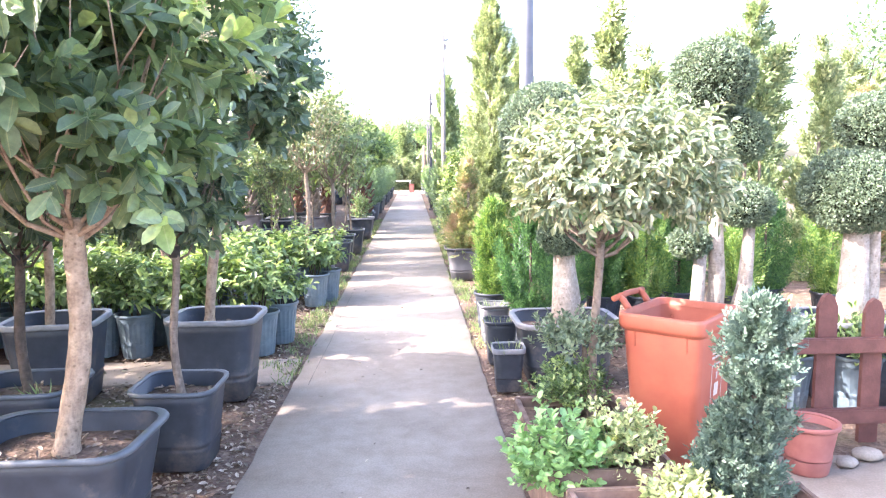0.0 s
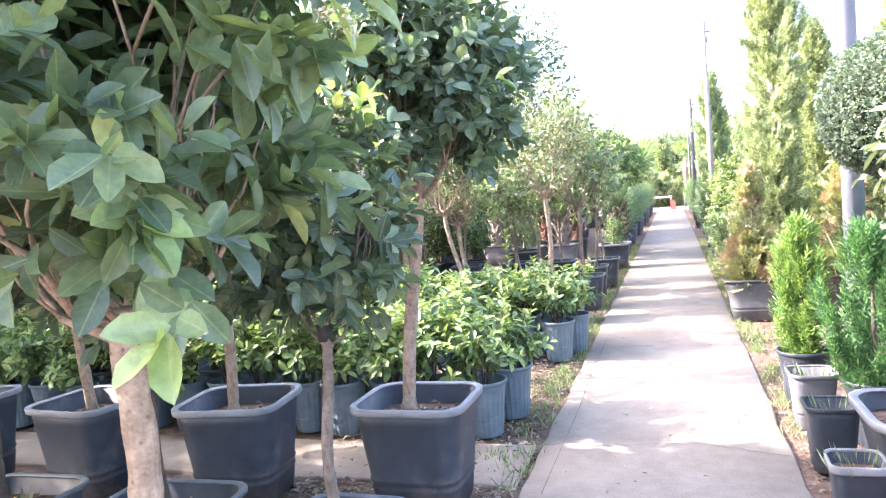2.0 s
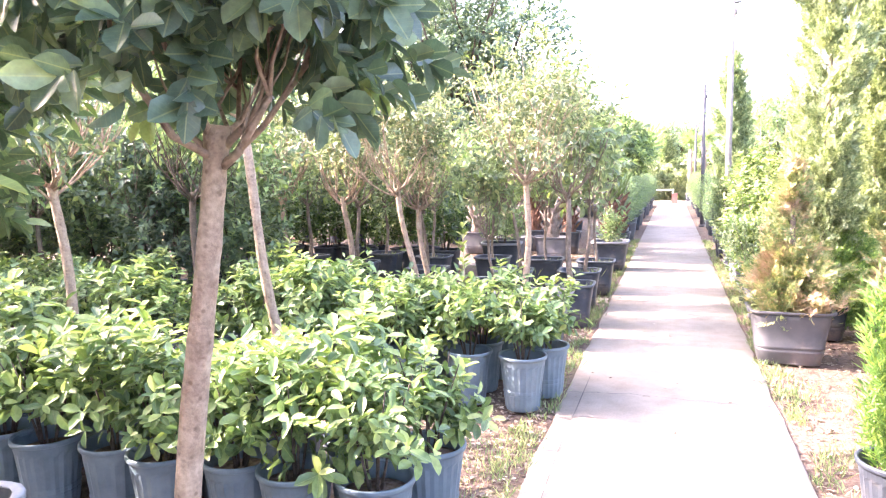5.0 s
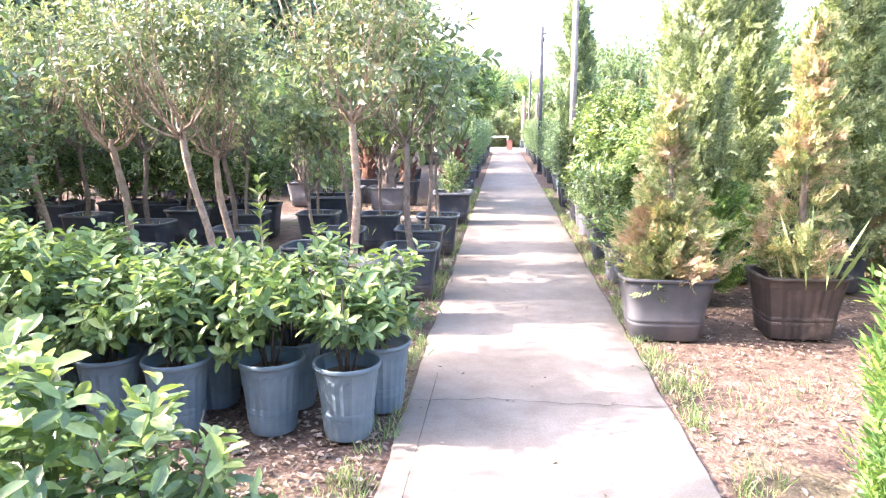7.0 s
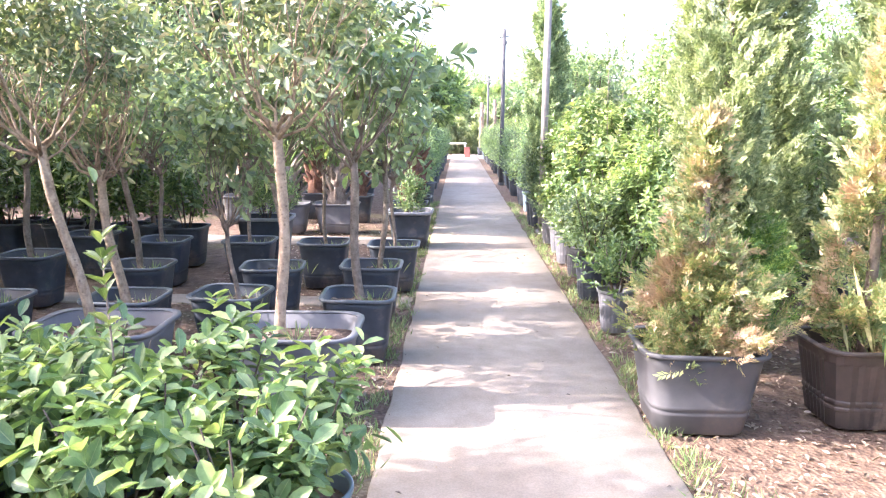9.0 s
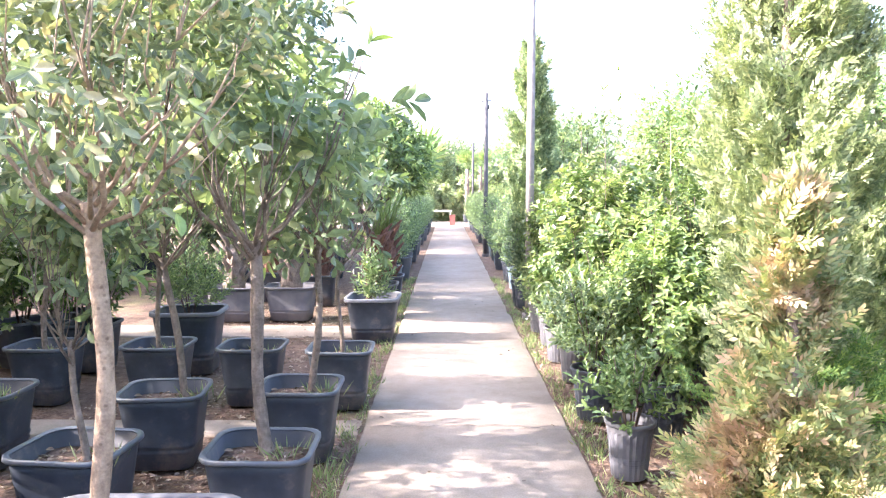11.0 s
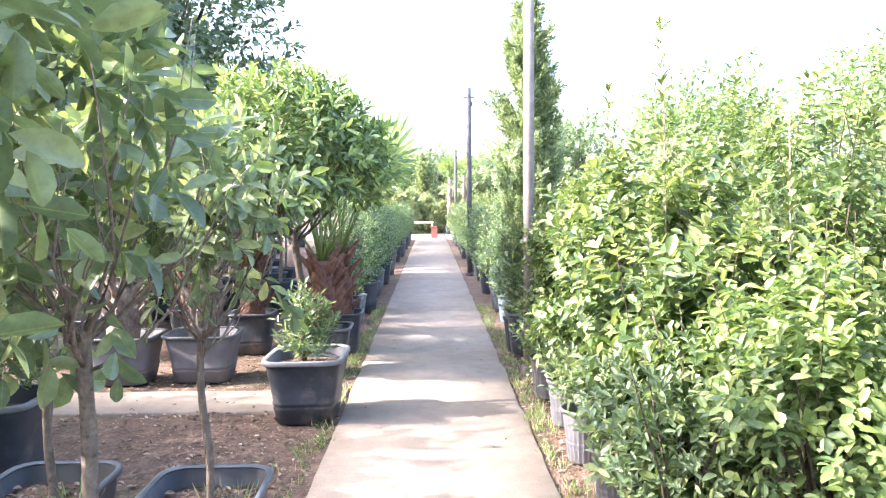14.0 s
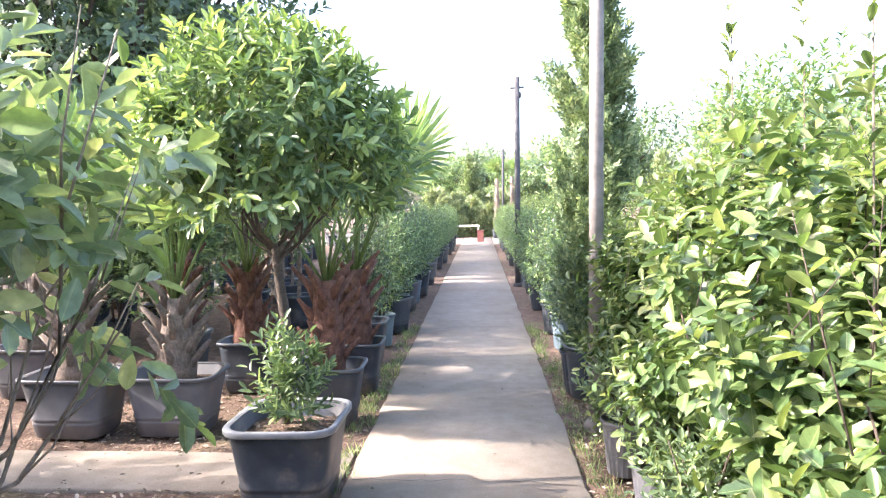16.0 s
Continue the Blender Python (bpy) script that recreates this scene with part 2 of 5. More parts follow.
L_LAUREL = leaf_mat("laurel_leaf", [(0.0, (0.04, 0.10, 0.03)), (0.6, (0.09, 0.18, 0.05)), (1.0, (0.22, 0.34, 0.08))], 0.36, 0.3)
L_CONIFER = leaf_mat("pale_conifer_spray", [(0.0, (0.09, 0.145, 0.05)), (0.5, (0.175, 0.24, 0.085)), (1.0, (0.33, 0.375, 0.16))], 0.5, 0.3)
L_CYPRESS = leaf_mat("cypress_spray", [(0.0, (0.06, 0.12, 0.045)), (0.6, (0.14, 0.22, 0.075)), (1.0, (0.27, 0.33, 0.12))], 0.6, 0.25)
L_BROWN = leaf_mat("browning_conifer_spray", [(0.0, (0.10, 0.165, 0.045)), (0.5, (0.185, 0.245, 0.06)), (0.85, (0.30, 0.29, 0.085)), (1.0, (0.36, 0.2, 0.1))], 0.65, 0.32, patch=(0.36, 0.2, 0.115))
L_THUJA = leaf_mat("bright_thuja_spray", [(0.0, (0.05, 0.13, 0.03)), (0.6, (0.12, 0.23, 0.045)), (1.0, (0.26, 0.35, 0.07))], 0.6, 0.34, sat=0.9)
L_THUJA_D = leaf_mat("green_thuja_spray", [(0.0, (0.028, 0.09, 0.032)), (0.6, (0.055, 0.16, 0.05)), (1.0, (0.12, 0.25, 0.06))], 0.6, 0.3, sat=0.92)
L_SPRUCE = leaf_mat("blue_green_conifer_spray", [(0.0, (0.035, 0.08, 0.062)), (0.6, (0.065, 0.135, 0.10)), (1.0, (0.12, 0.20, 0.145))], 0.6, 0.2)
L_BOX = leaf_mat("clipped_small_leaf", [(0.0, (0.05, 0.095, 0.062)), (0.6, (0.09, 0.155, 0.09)), (1.0, (0.15, 0.22, 0.11))], 0.62, 0.18)
L_VARI = leaf_mat("variegated_cream_green_leaf", [(0.0, (0.075, 0.125, 0.065)), (0.4, (0.14, 0.2, 0.105)), (0.75, (0.25, 0.29, 0.17)), (1.0, (0.42, 0.4, 0.25))], 0.45, 0.25)
L_YELLOW = leaf_mat("yellow_variegated_leaf", [(0.0, (0.16, 0.24, 0.07)), (0.5, (0.36, 0.42, 0.15)), (1.0, (0.62, 0.60, 0.30))], 0.45, 0.28)
L_MINT = leaf_mat("bright_herb_leaf", [(0.0, (0.08, 0.22, 0.05)), (0.6, (0.15, 0.36, 0.08)), (1.0, (0.28, 0.48, 0.13))], 0.45, 0.3)
L_GRASS = leaf_mat("grass_blade", [(0.0, (0.08, 0.15, 0.04)), (0.7, (0.16, 0.26, 0.06)), (1.0, (0.36, 0.34, 0.14))], 0.55, 0.3)
L_PALM = leaf_mat("palm_frond", [(0.0, (0.08, 0.17, 0.05)), (0.6, (0.16, 0.28, 0.06)), (1.0, (0.3, 0.38, 0.1))], 0.45, 0.35)
L_LITTER = leaf_mat("dry_fallen_leaf", [(0.0, (0.06, 0.038, 0.028)), (0.55, (0.19, 0.13, 0.092)), (0.9, (0.29, 0.215, 0.16)), (1.0, (0.40, 0.33, 0.26))], 0.85, 0.1)
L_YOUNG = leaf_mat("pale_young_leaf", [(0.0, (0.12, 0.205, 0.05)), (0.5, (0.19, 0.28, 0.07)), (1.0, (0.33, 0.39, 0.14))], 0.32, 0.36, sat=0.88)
L_GLOSS = leaf_mat("mature_glossy_leaf", [(0.0, (0.04, 0.085, 0.03)), (0.6, (0.085, 0.155, 0.045)), (1.0, (0.16, 0.24, 0.07))], 0.26, 0.3, sat=0.88)
FLOWER = leaf_mat("tan_flower_cluster", [(0.0, (0.22, 0.16, 0.08)), (1.0, (0.46, 0.38, 0.2))], 0.7, 0.2)


# ---------- mesh helpers ----------
RNG = np.random.default_rng(7)


def mesh_np(name, verts, faces, material, smooth=False):
    """Mesh from an (n, 3) array and an (m, k) array of equal-sided faces."""
    me = bpy.data.meshes.new(name)
    k = faces.shape[1]
    me.vertices.add(len(verts))
    me.vertices.foreach_set("co", np.asarray(verts, dtype=np.float32).ravel())
    me.loops.add(faces.size)
    me.loops.foreach_set("vertex_index", faces.astype(np.int32).ravel())
    me.polygons.add(len(faces))
    me.polygons.foreach_set("loop_start", np.arange(0, faces.size, k, dtype=np.int32))
    me.polygons.foreach_set("loop_total", np.full(len(faces), k, dtype=np.int32))
    if smooth:
        me.polygons.foreach_set("use_smooth", np.ones(len(faces), dtype=bool))
    me.update(calc_edges=True)
    me.materials.append(material)
    return me


def mesh_bm(name, bm, material, smooth=False):
    me = bpy.data.meshes.new(name)
    bmesh.ops.recalc_face_normals(bm, faces=bm.faces)
    for f in bm.faces:
        f.smooth = smooth
    bm.to_mesh(me)
    bm.free()
    me.materials.append(material)
    return me


def under(name, me, parent, m=None, label=""):
    ob = new(name, me)
    ob.parent = parent
    if m is not None:
        ob.matrix_basis = m
    if label:
        ob["label"] = label
    return ob


def unit(v):
    return v / np.maximum(np.linalg.norm(v, axis=-1, keepdims=True), 1e-9)


def leaf_mesh(name, base, way, up, length, width, material, fold=0.25, curl=0.15, other=None, is_other=None, fine=True):
    """Folded oval leaves with a short tip: arrays of base points, directions, up hints, lengths and widths; fine=False: lozenges."""
    n = len(base)
    d = unit(way)
    s = unit(np.cross(d, up) + 1e-6)
    nrm = np.cross(s, d)
    L, W = length[:, None], width[:, None]
    drop = -curl * L
    prof = ((0.13, 0.22, 0.0), (0.4, 0.46, 0.12), (0.72, 0.45, 0.45), (0.92, 0.2, 0.8)) if fine else ((0.5, 0.46, 0.2),)
    right = [base + d * L * a + s * W * w + nrm * (W * fold * w * 2 + drop * c) for a, w, c in prof]
    left = [base + d * L * a - s * W * w + nrm * (W * fold * w * 2 + drop * c) for a, w, c in reversed(prof)]
    v = np.stack([base, *right, base + d * L + nrm * drop, *left], 1).reshape(-1, 3)
    o = np.arange(n)[:, None] * (10 if fine else 4)
    f = np.concatenate([o + np.array([[0, 1, 2, 3, 4, 5]]), o + np.array([[0, 5, 6, 7, 8, 9]])], 0) if fine else o + np.array([[0, 1, 2, 3]])
    me = mesh_np(name, v, f, material)
    if fine:
        along = np.array([a for a, w, c in prof])
        across = np.array([w for a, w, c in prof])
        ru = np.stack([np.concatenate([[0], along, [1]]), 0.5 + np.concatenate([[0], across, [0]])], 1)
        lu = np.stack([np.concatenate([[0, 1], along[::-1]]), 0.5 - np.concatenate([[0, 0], across[::-1]])], 1)
        uv = np.concatenate([np.tile(ru, (n, 1)), np.tile(lu, (n, 1))]).astype(np.float32)
        me.uv_layers.new(name="leaf").data.foreach_set("uv", uv.ravel())
    if other:
        me.materials.append(other)
        me.polygons.foreach_set("material_index", np.tile(is_other.astype(np.int32), 2 if fine else 1))
    return me


def needle_mesh(name, base, way, up, length, width, material):
    """Flat lozenge scales for conifer sprays and grass."""
    n = len(base)
    d = unit(way)
    s = unit(np.cross(d, up) + 1e-6)
    L, W = length[:, None], width[:, None]
    v = np.stack([base, base + d * L * 0.45 + s * W * 0.5, base + d * L, base + d * L * 0.45 - s * W * 0.5], 1).reshape(-1, 3)
    f = np.arange(n)[:, None] * 4 + np.array([[0, 1, 2, 3]])
    return mesh_np(name, v, f, material)


def twig_points(tips, ways, twig_len, per, spread=0.9, droop=0.1, lean_by=(0.35, 0.9)):
    """Leaves along twigs: for each twig (base tips, direction ways) gives bases, directions and up hints of its leaves."""
    n = len(tips)
    k = np.tile(np.linspace(0.12, 1.0, per), (n, 1)) + RNG.normal(0, 0.05, (n, per))
    lens = twig_len * RNG.uniform(0.6, 1.25, (n, 1))
    w = unit(ways)
    ref = unit(RNG.normal(size=(n, 3)))
    a = unit(np.cross(w, ref))
    b = np.cross(w, a)
    phi = np.arange(per)[None, :] * 2.4 + RNG.uniform(0, 6.28, (n, 1))
    rad = a[:, None, :] * np.cos(phi)[..., None] + b[:, None, :] * np.sin(phi)[..., None]
    base = tips[:, None, :] + w[:, None, :] * (k * lens)[..., None]
    lean = (lean_by[0] + lean_by[1] * k)[..., None]
    way = unit(rad * spread + w[:, None, :] * lean + np.array([0, 0, -droop]) + RNG.normal(0, 0.16, (n, per, 3)))
    up = unit(w[:, None, :] * 0.8 + np.array([0, 0, 0.7]) - rad * 0.2 + RNG.normal(0, 0.2, (n, per, 3)))
    return base.reshape(-1, 3), way.reshape(-1, 3), up.reshape(-1, 3)


def lumpy(dirs, seed, amount, freq):
    return np.array([1 + amount * noise.noise(Vector(d) * freq + Vector((seed * 7.3, seed * 3.1, seed))) for d in dirs])


def crown_points(n, size, seed, shell=0.45, amount=0.3, freq=2.2, low=-1.0, clumps=0):
    """Twig bases in a lumpy ellipsoid round the origin, thicker towards the surface, and outward directions. clumps: gathers
    them round that many sub-centres, so that gaps and shadow open between."""
    d = unit(RNG.normal(size=(int(n * 2.2), 3)))
    d = d[d[:, 2] > low][:n]
    n = len(d)
    r = lumpy(d, seed, amount, freq) * (1 - shell * RNG.random(n) ** 1.6)
    p = d * r[:, None]
    if clumps:
        c = unit(RNG.normal(size=(clumps * 3, 3)))
        c = c[c[:, 2] > low][:clumps]
        c = c * (lumpy(c, seed, amount, freq) * (1 - shell * RNG.random(len(c)) ** 1.3))[:, None] * 0.92
        k = RNG.integers(0, len(c), n)
        p = c[k] + RNG.normal(size=(n, 3)) * (0.85 / math.sqrt(len(c)))
        d = unit(p + 0.35 * (p - c[k]) / (0.85 / math.sqrt(len(c))))
    p = p * np.array(size)
    w = unit(d / np.array(size) * max(size) + np.array([0, 0, 0.25]) + RNG.normal(0, 0.35, (n, 3)))
    return p, w


def tube(name, pts, radii, material, sides=8):
    """Tapered tube through the points."""
    pts = np.array(pts, dtype=float)
    n = len(pts)
    tan = unit(np.gradient(pts, axis=0))
    ref = np.where(np.abs(tan[:, 2:3]) > 0.9, np.array([[1.0, 0, 0]]), np.array([[0, 0, 1.0]]))
    a = unit(np.cross(tan, ref))
    b = np.cross(tan, a)
    ang = np.arange(sides) * 2 * math.pi / sides
    ring = a[:, None] * np.cos(ang)[None, :, None] + b[:, None] * np.sin(ang)[None, :, None]
    v = (pts[:, None] + ring * np.array(radii)[:, None, None]).reshape(-1, 3)
    v = np.concatenate([v, pts[:1], pts[-1:]], 0)
    f = []
    for i in range(n - 1):
        for j in range(sides):
            q = (j + 1) % sides
            f.append((i * sides + j, i * sides + q, (i + 1) * sides + q, (i + 1) * sides + j))
    fs = np.array(f)
    caps = []
    for j in range(sides):
        q = (j + 1) % sides
        caps.append((n * sides, q, j, j))
        caps.append((n * sides + 1, (n - 1) * sides + j, (n - 1) * sides + q, (n - 1) * sides + q))
    bmv = [tuple(x) for x in v]
    me = bpy.data.meshes.new(name)
    me.from_pydata(bmv, [], [tuple(x) for x in fs.tolist()] + [c[:3] for c in caps])
    me.polygons.foreach_set("use_smooth", np.ones(len(me.polygons), dtype=bool))
    me.materials.append(material)
    return me


def join_tubes(name, specs, material, sides=6):
    """Several tubes as one mesh (the boughs of one crown)."""
    vs, fs, o = [], [], 0
    for pts, radii in specs:
        me = tube("t", pts, radii, material, sides)
        co = np.empty(len(me.vertices) * 3, dtype=np.float32)
        me.vertices.foreach_get("co", co)
        vs.append(co.reshape(-1, 3))
        fs += [tuple(i + o for i in p.vertices) for p in me.polygons]
        o += len(me.vertices)
        bpy.data.meshes.remove(me)
    me = bpy.data.meshes.new(name)
    me.from_pydata([tuple(map(float, x)) for x in np.concatenate(vs)], [], fs)
    me.polygons.foreach_set("use_smooth", np.ones(len(me.polygons), dtype=bool))
    me.materials.append(material)
    return me


def trunk_line(x0, y0, z0, x1, y1, z1, bend=0.03, seed=0, n=7):
    pts = []
    for i in range(n):
        k = i / (n - 1)
        wob = math.sin(k * math.pi) * bend
        pts.append((x0 + (x1 - x0) * k + wob * math.sin(seed * 2.1 + k * 3), y0 + (y1 - y0) * k + wob * math.cos(seed * 1.7 + k * 2.5), z0 + (z1 - z0) * k))
    return pts


# ---------- pots ----------
def rounded_rect(w, d, r, seg=4):
    out = []
    for cx, cy, a0 in ((w / 2 - r, d / 2 - r, 0), (-w / 2 + r, d / 2 - r, 90), (-w / 2 + r, -d / 2 + r, 180), (w / 2 - r, -d / 2 + r, 270)):
        for i in range(seg + 1):
            a = radians(a0 + 90 * i / seg)
            out.append((cx + r * math.cos(a), cy + r * math.sin(a)))
    return out


def circle(r, n=24):
    return [(r * math.cos(2 * math.pi * i / n), r * math.sin(2 * math.pi * i / n)) for i in range(n)]


def loft(name, rings, material, close_start=True, close_end=True, smooth=True):
    """Skin through rings of equal length, each a list of (x, y) and a height."""
    n = len(rings[0][0])
    v = [(x, y, z) for ring, z in rings for x, y in ring]
    f = []
    for i in range(len(rings) - 1):
        for j in range(n):
            q = (j + 1) % n
            f.append((i * n + j, i * n + q, (i + 1) * n + q, (i + 1) * n + j))
    if close_start:
        f.append(tuple(range(n - 1, -1, -1)))
    if close_end:
        f.append(tuple((len(rings) - 1) * n + j for j in range(n)))
    me = bpy.data.meshes.new(name)
    me.from_pydata(v, [], f)
    if smooth:
        for p in me.polygons:
            p.use_smooth = len(p.vertices) == 4
    me.materials.append(material)
    return me


def warp(ring, seed, amount=0.006):
    return [(x + amount * math.sin(seed + 5 * y), y + amount * math.cos(seed * 1.3 + 5 * x)) for x, y in ring]


def pot_meshes(shape, w, d, h, mat_body, mat_rim, ribs=0, seed=0.0):
    """Body (open, double-walled, with raised bands), rolled rim and soil of a pot; w and d are measured over the rim."""
    def ring(k):
        if shape == "round":
            c = circle(w / 2 * k, 44)
            return [(x, y * d / w) for x, y in c]
        rg = warp(rounded_rect(w * k, d * k, 0.22 * min(w, d) * k, 4), seed)
        if not ribs:
            return rg
        out = []
        for i, (p, q) in enumerate(zip(rg, rg[1:] + rg[:1])):
            m = 11 if i % 5 == 4 else 1
            out += [(p[0] + (q[0] - p[0]) * j / m, p[1] + (q[1] - p[1]) * j / m) for j in range(m)]
        return out
    def scallop(rg, amt):
        if not ribs:
            return rg
        return [(x * (1 - amt * (i % 2)), y * (1 - amt * (i % 2))) for i, (x, y) in enumerate(rg)]
    base, top = (0.70, 0.94) if shape == "round" else (0.72, 0.93)
    at = lambda z: base + (top - base) * z / h
    body = [(scallop(ring(at(0) - 0.03), 0.02), 0.0), (scallop(ring(at(0)), 0.03), 0.012)]
    for zz in (0.22, 0.30):
        body += [(scallop(ring(at(zz * h)), 0.03), zz * h), (scallop(ring(at(zz * h) + 0.012), 0.03), zz * h + 0.008), (scallop(ring(at(zz * h) + 0.012), 0.03), zz * h + 0.022), (scallop(ring(at(zz * h)), 0.03), zz * h + 0.03)]
    body += [(scallop(ring(at(0.8 * h)), 0.03), 0.8 * h), (ring(at(0.84 * h)), 0.84 * h), (ring(top), h - 0.012), (ring(top - 0.03), h - 0.012), (ring(at(0.55 * h) - 0.05), 0.55 * h)]
    lip = 0.034 if mat_rim is POT_RIM else 0.021
    rim = [(ring(top - 0.035), h - 0.006), (ring(top + 0.002), h - lip), (ring(0.985), h - lip - 0.003), (ring(1.0), h - lip + 0.004), (ring(1.0), h - 0.006), (ring(0.992), h), (ring(0.945), h + 0.001), (ring(top - 0.035), h - 0.006)]
    k = at(0.82 * h) - 0.035
    soil = [(ring(k - 0.02), 0.76 * h), (ring(k), 0.80 * h), (ring(k * 0.7), 0.82 * h), (ring(k * 0.3), 0.835 * h)]
    return (loft("pot_body", body, mat_body, smooth=not ribs), loft("pot_rim", rim, mat_rim, False, False), loft("potting_soil", soil, SOIL), 0.83 * h)


POTS = {}


def pot_parts(thing, key, shape, w, d, h, mat_body, mat_rim, ribs=0, turn=0.0):
    if key not in POTS:
        POTS[key] = pot_meshes(shape, w, d, h, mat_body, mat_rim, ribs, len(POTS) * 1.7)
    body, rim, soil, z = POTS[key]
    m = pose(0, 0, 0, 0, 0, turn)
    p = under("pot", body, thing, m)
    under("rim", rim, p)
    under("soil", soil, thing, m, "brown potting soil with fallen leaves")
    return z


MULCH = {}


def mulch_mesh(key, w, d):
    """Dry leaves and bark chips that lie on a planter's soil."""
    if key not in MULCH:
        rg = np.random.default_rng(len(MULCH) + 50)
        n = 90
        b = np.stack([rg.uniform(-0.34 * w, 0.34 * w, n), rg.uniform(-0.34 * d, 0.34 * d, n), rg.uniform(0.0, 0.012, n)], 1)
        way = np.stack([rg.normal(size=n), rg.normal(size=n), rg.normal(0, 0.2, n)], 1)
        L = rg.uniform(0.018, 0.05, n)
        MULCH[key] = leaf_mesh("mulch", b, way, np.stack([rg.normal(0, .3, n), rg.normal(0, .3, n), np.ones(n)], 1), L, L * 0.5, L_LITTER)
    return MULCH[key]


def empty_at(name, x, y, label, category, group="", turn=0.0, z=0.0):
    ob = new(name)
    ob.empty_display_size = 0.1
    ob.matrix_basis = pose(x, y, z, 0, 0, turn)
    return tagged(ob, label, category, group)


# ---------- structure: ground, path ----------
def ground_sheet():
    xs = np.concatenate([np.array([-600, -200, -60, -25]), np.linspace(-14, 14, 113), np.array([25, 60, 200, 600])])
    ys = np.concatenate([np.array([-600, -200, -60, -20]), np.linspace(-8, 60, 205), np.array([80, 140, 300, 700])])
    X, Y = np.meshgrid(xs, ys, indexing="ij")
    Z = np.full(X.shape, -0.022)
    for i in range(X.shape[0]):
        for j in range(X.shape[1]):
            if abs(X[i, j]) < 14.1 and -8.1 < Y[i, j] < 60.1:
                Z[i, j] += 0.016 * noise.noise(Vector((X[i, j] * 1.3, Y[i, j] * 1.3, 0))) + 0.006 * noise.noise(Vector((X[i, j] * 6, Y[i, j] * 6, 4)))
    v = np.stack([X, Y, Z], -1).reshape(-1, 3)
    nx, ny = X.shape
    i, j = np.meshgrid(np.arange(nx - 1), np.arange(ny - 1), indexing="ij")
    a = (i * ny + j).ravel()
    f = np.stack([a, a + ny, a + ny + 1, a + 1], 1)
    return tagged(new("ground", mesh_np("ground", v, f, SOIL, True)), "brown bare soil with dry litter and patchy weeds", "ground", kind="structure")


ground_sheet()


def slab(name, x0, x1, y0, y1, label, along_y=True, seed=0.0):
    """Cast concrete strip with ragged edges and a chamfered arris."""
    n = max(4, int((y1 - y0 if along_y else x1 - x0) / 0.16))
    rows = []
    for i in range(n + 1):
        k = i / n
        e0 = 0.022 * noise.noise(Vector((k * n * 0.31, seed, 1))) + 0.012 * noise.noise(Vector((k * n * 0.9, seed, 3)))
        e1 = 0.022 * noise.noise(Vector((k * n * 0.31, seed, 7))) + 0.012 * noise.noise(Vector((k * n * 0.9, seed, 9)))
        if along_y:
            y = y0 + (y1 - y0) * k
            a, b = (x0 + e0, y), (x1 + e1, y)
            ia, ib = (x0 + e0 + 0.012, y), (x1 + e1 - 0.012, y)
        else:
            x = x0 + (x1 - x0) * k
            a, b = (x, y0 + e0), (x, y1 + e1)
            ia, ib = (x, y0 + e0 + 0.012), (x, y1 + e1 - 0.012)
        mid = ((ia[0] + ib[0]) / 2, (ia[1] + ib[1]) / 2)
        zz = 0.003 * noise.noise(Vector((k * n * 0.2, seed, 5)))
        rows.append([(*a, -0.09), (*a, -0.012), (*ia, 0.0 + zz), (*mid, 0.002 + zz), (*ib, 0.0 + zz), (*b, -0.012), (*b, -0.09)])
    v = np.array(rows).reshape(-1, 3)
    w = 7
    f = [(i * w + j, i * w + j + 1, (i + 1) * w + j + 1, (i + 1) * w + j) for i in range(n) for j in range(w - 1)]
    bm = bmesh.new()
    vs = [bm.verts.new(p) for p in v]
    for q in f:
        bm.faces.new([vs[i] for i in q])
    return tagged(new(name, mesh_bm(name, bm, CONCRETE, True)), label, "path", kind="structure")


PATH_L, PATH_R = -1.0, 0.45
path_main = slab("path", PATH_L, PATH_R, -8.0, 62.0, "pale worn concrete garden path with ragged edges and cracks")
for i, (a, b, xl) in enumerate(((5.62, 6.26, -9.0), (12.9, 13.22, -6.0), (16.26, 16.92, -9.0))):
    slab("path_branch", xl, PATH_L - 0.03, a, b, "narrow pale concrete strip between rows of pots", False, 10.0 + i)
slab("path_branch", 1.75, 9.0, 2.0, 4.05, "pale concrete paving before the picket fence", False, 30.0)


def crack(pts, width):
    """A thin ragged crack lying on the path."""
    line = []
    for (xa, ya), (xb, yb) in zip(pts[:-1], pts[1:]):
        for i in range(8):
            k = i / 8
            line.append((xa + (xb - xa) * k + random.uniform(-.012, .012), ya + (yb - ya) * k + random.uniform(-.018, .018)))
    line.append(pts[-1])
    bm = bmesh.new()
    prev = None
    for i, (x, y) in enumerate(line):
        w = width * random.uniform(0.35, 1.0)
        pair = (bm.verts.new((x, y - w, 0.0075)), bm.verts.new((x, y + w, 0.0075)))
        if prev:
            bm.faces.new((prev[0], pair[0], pair[1], prev[1]))
        prev = pair
    under("crack", mesh_bm("crack", bm, CRACK), path_main)


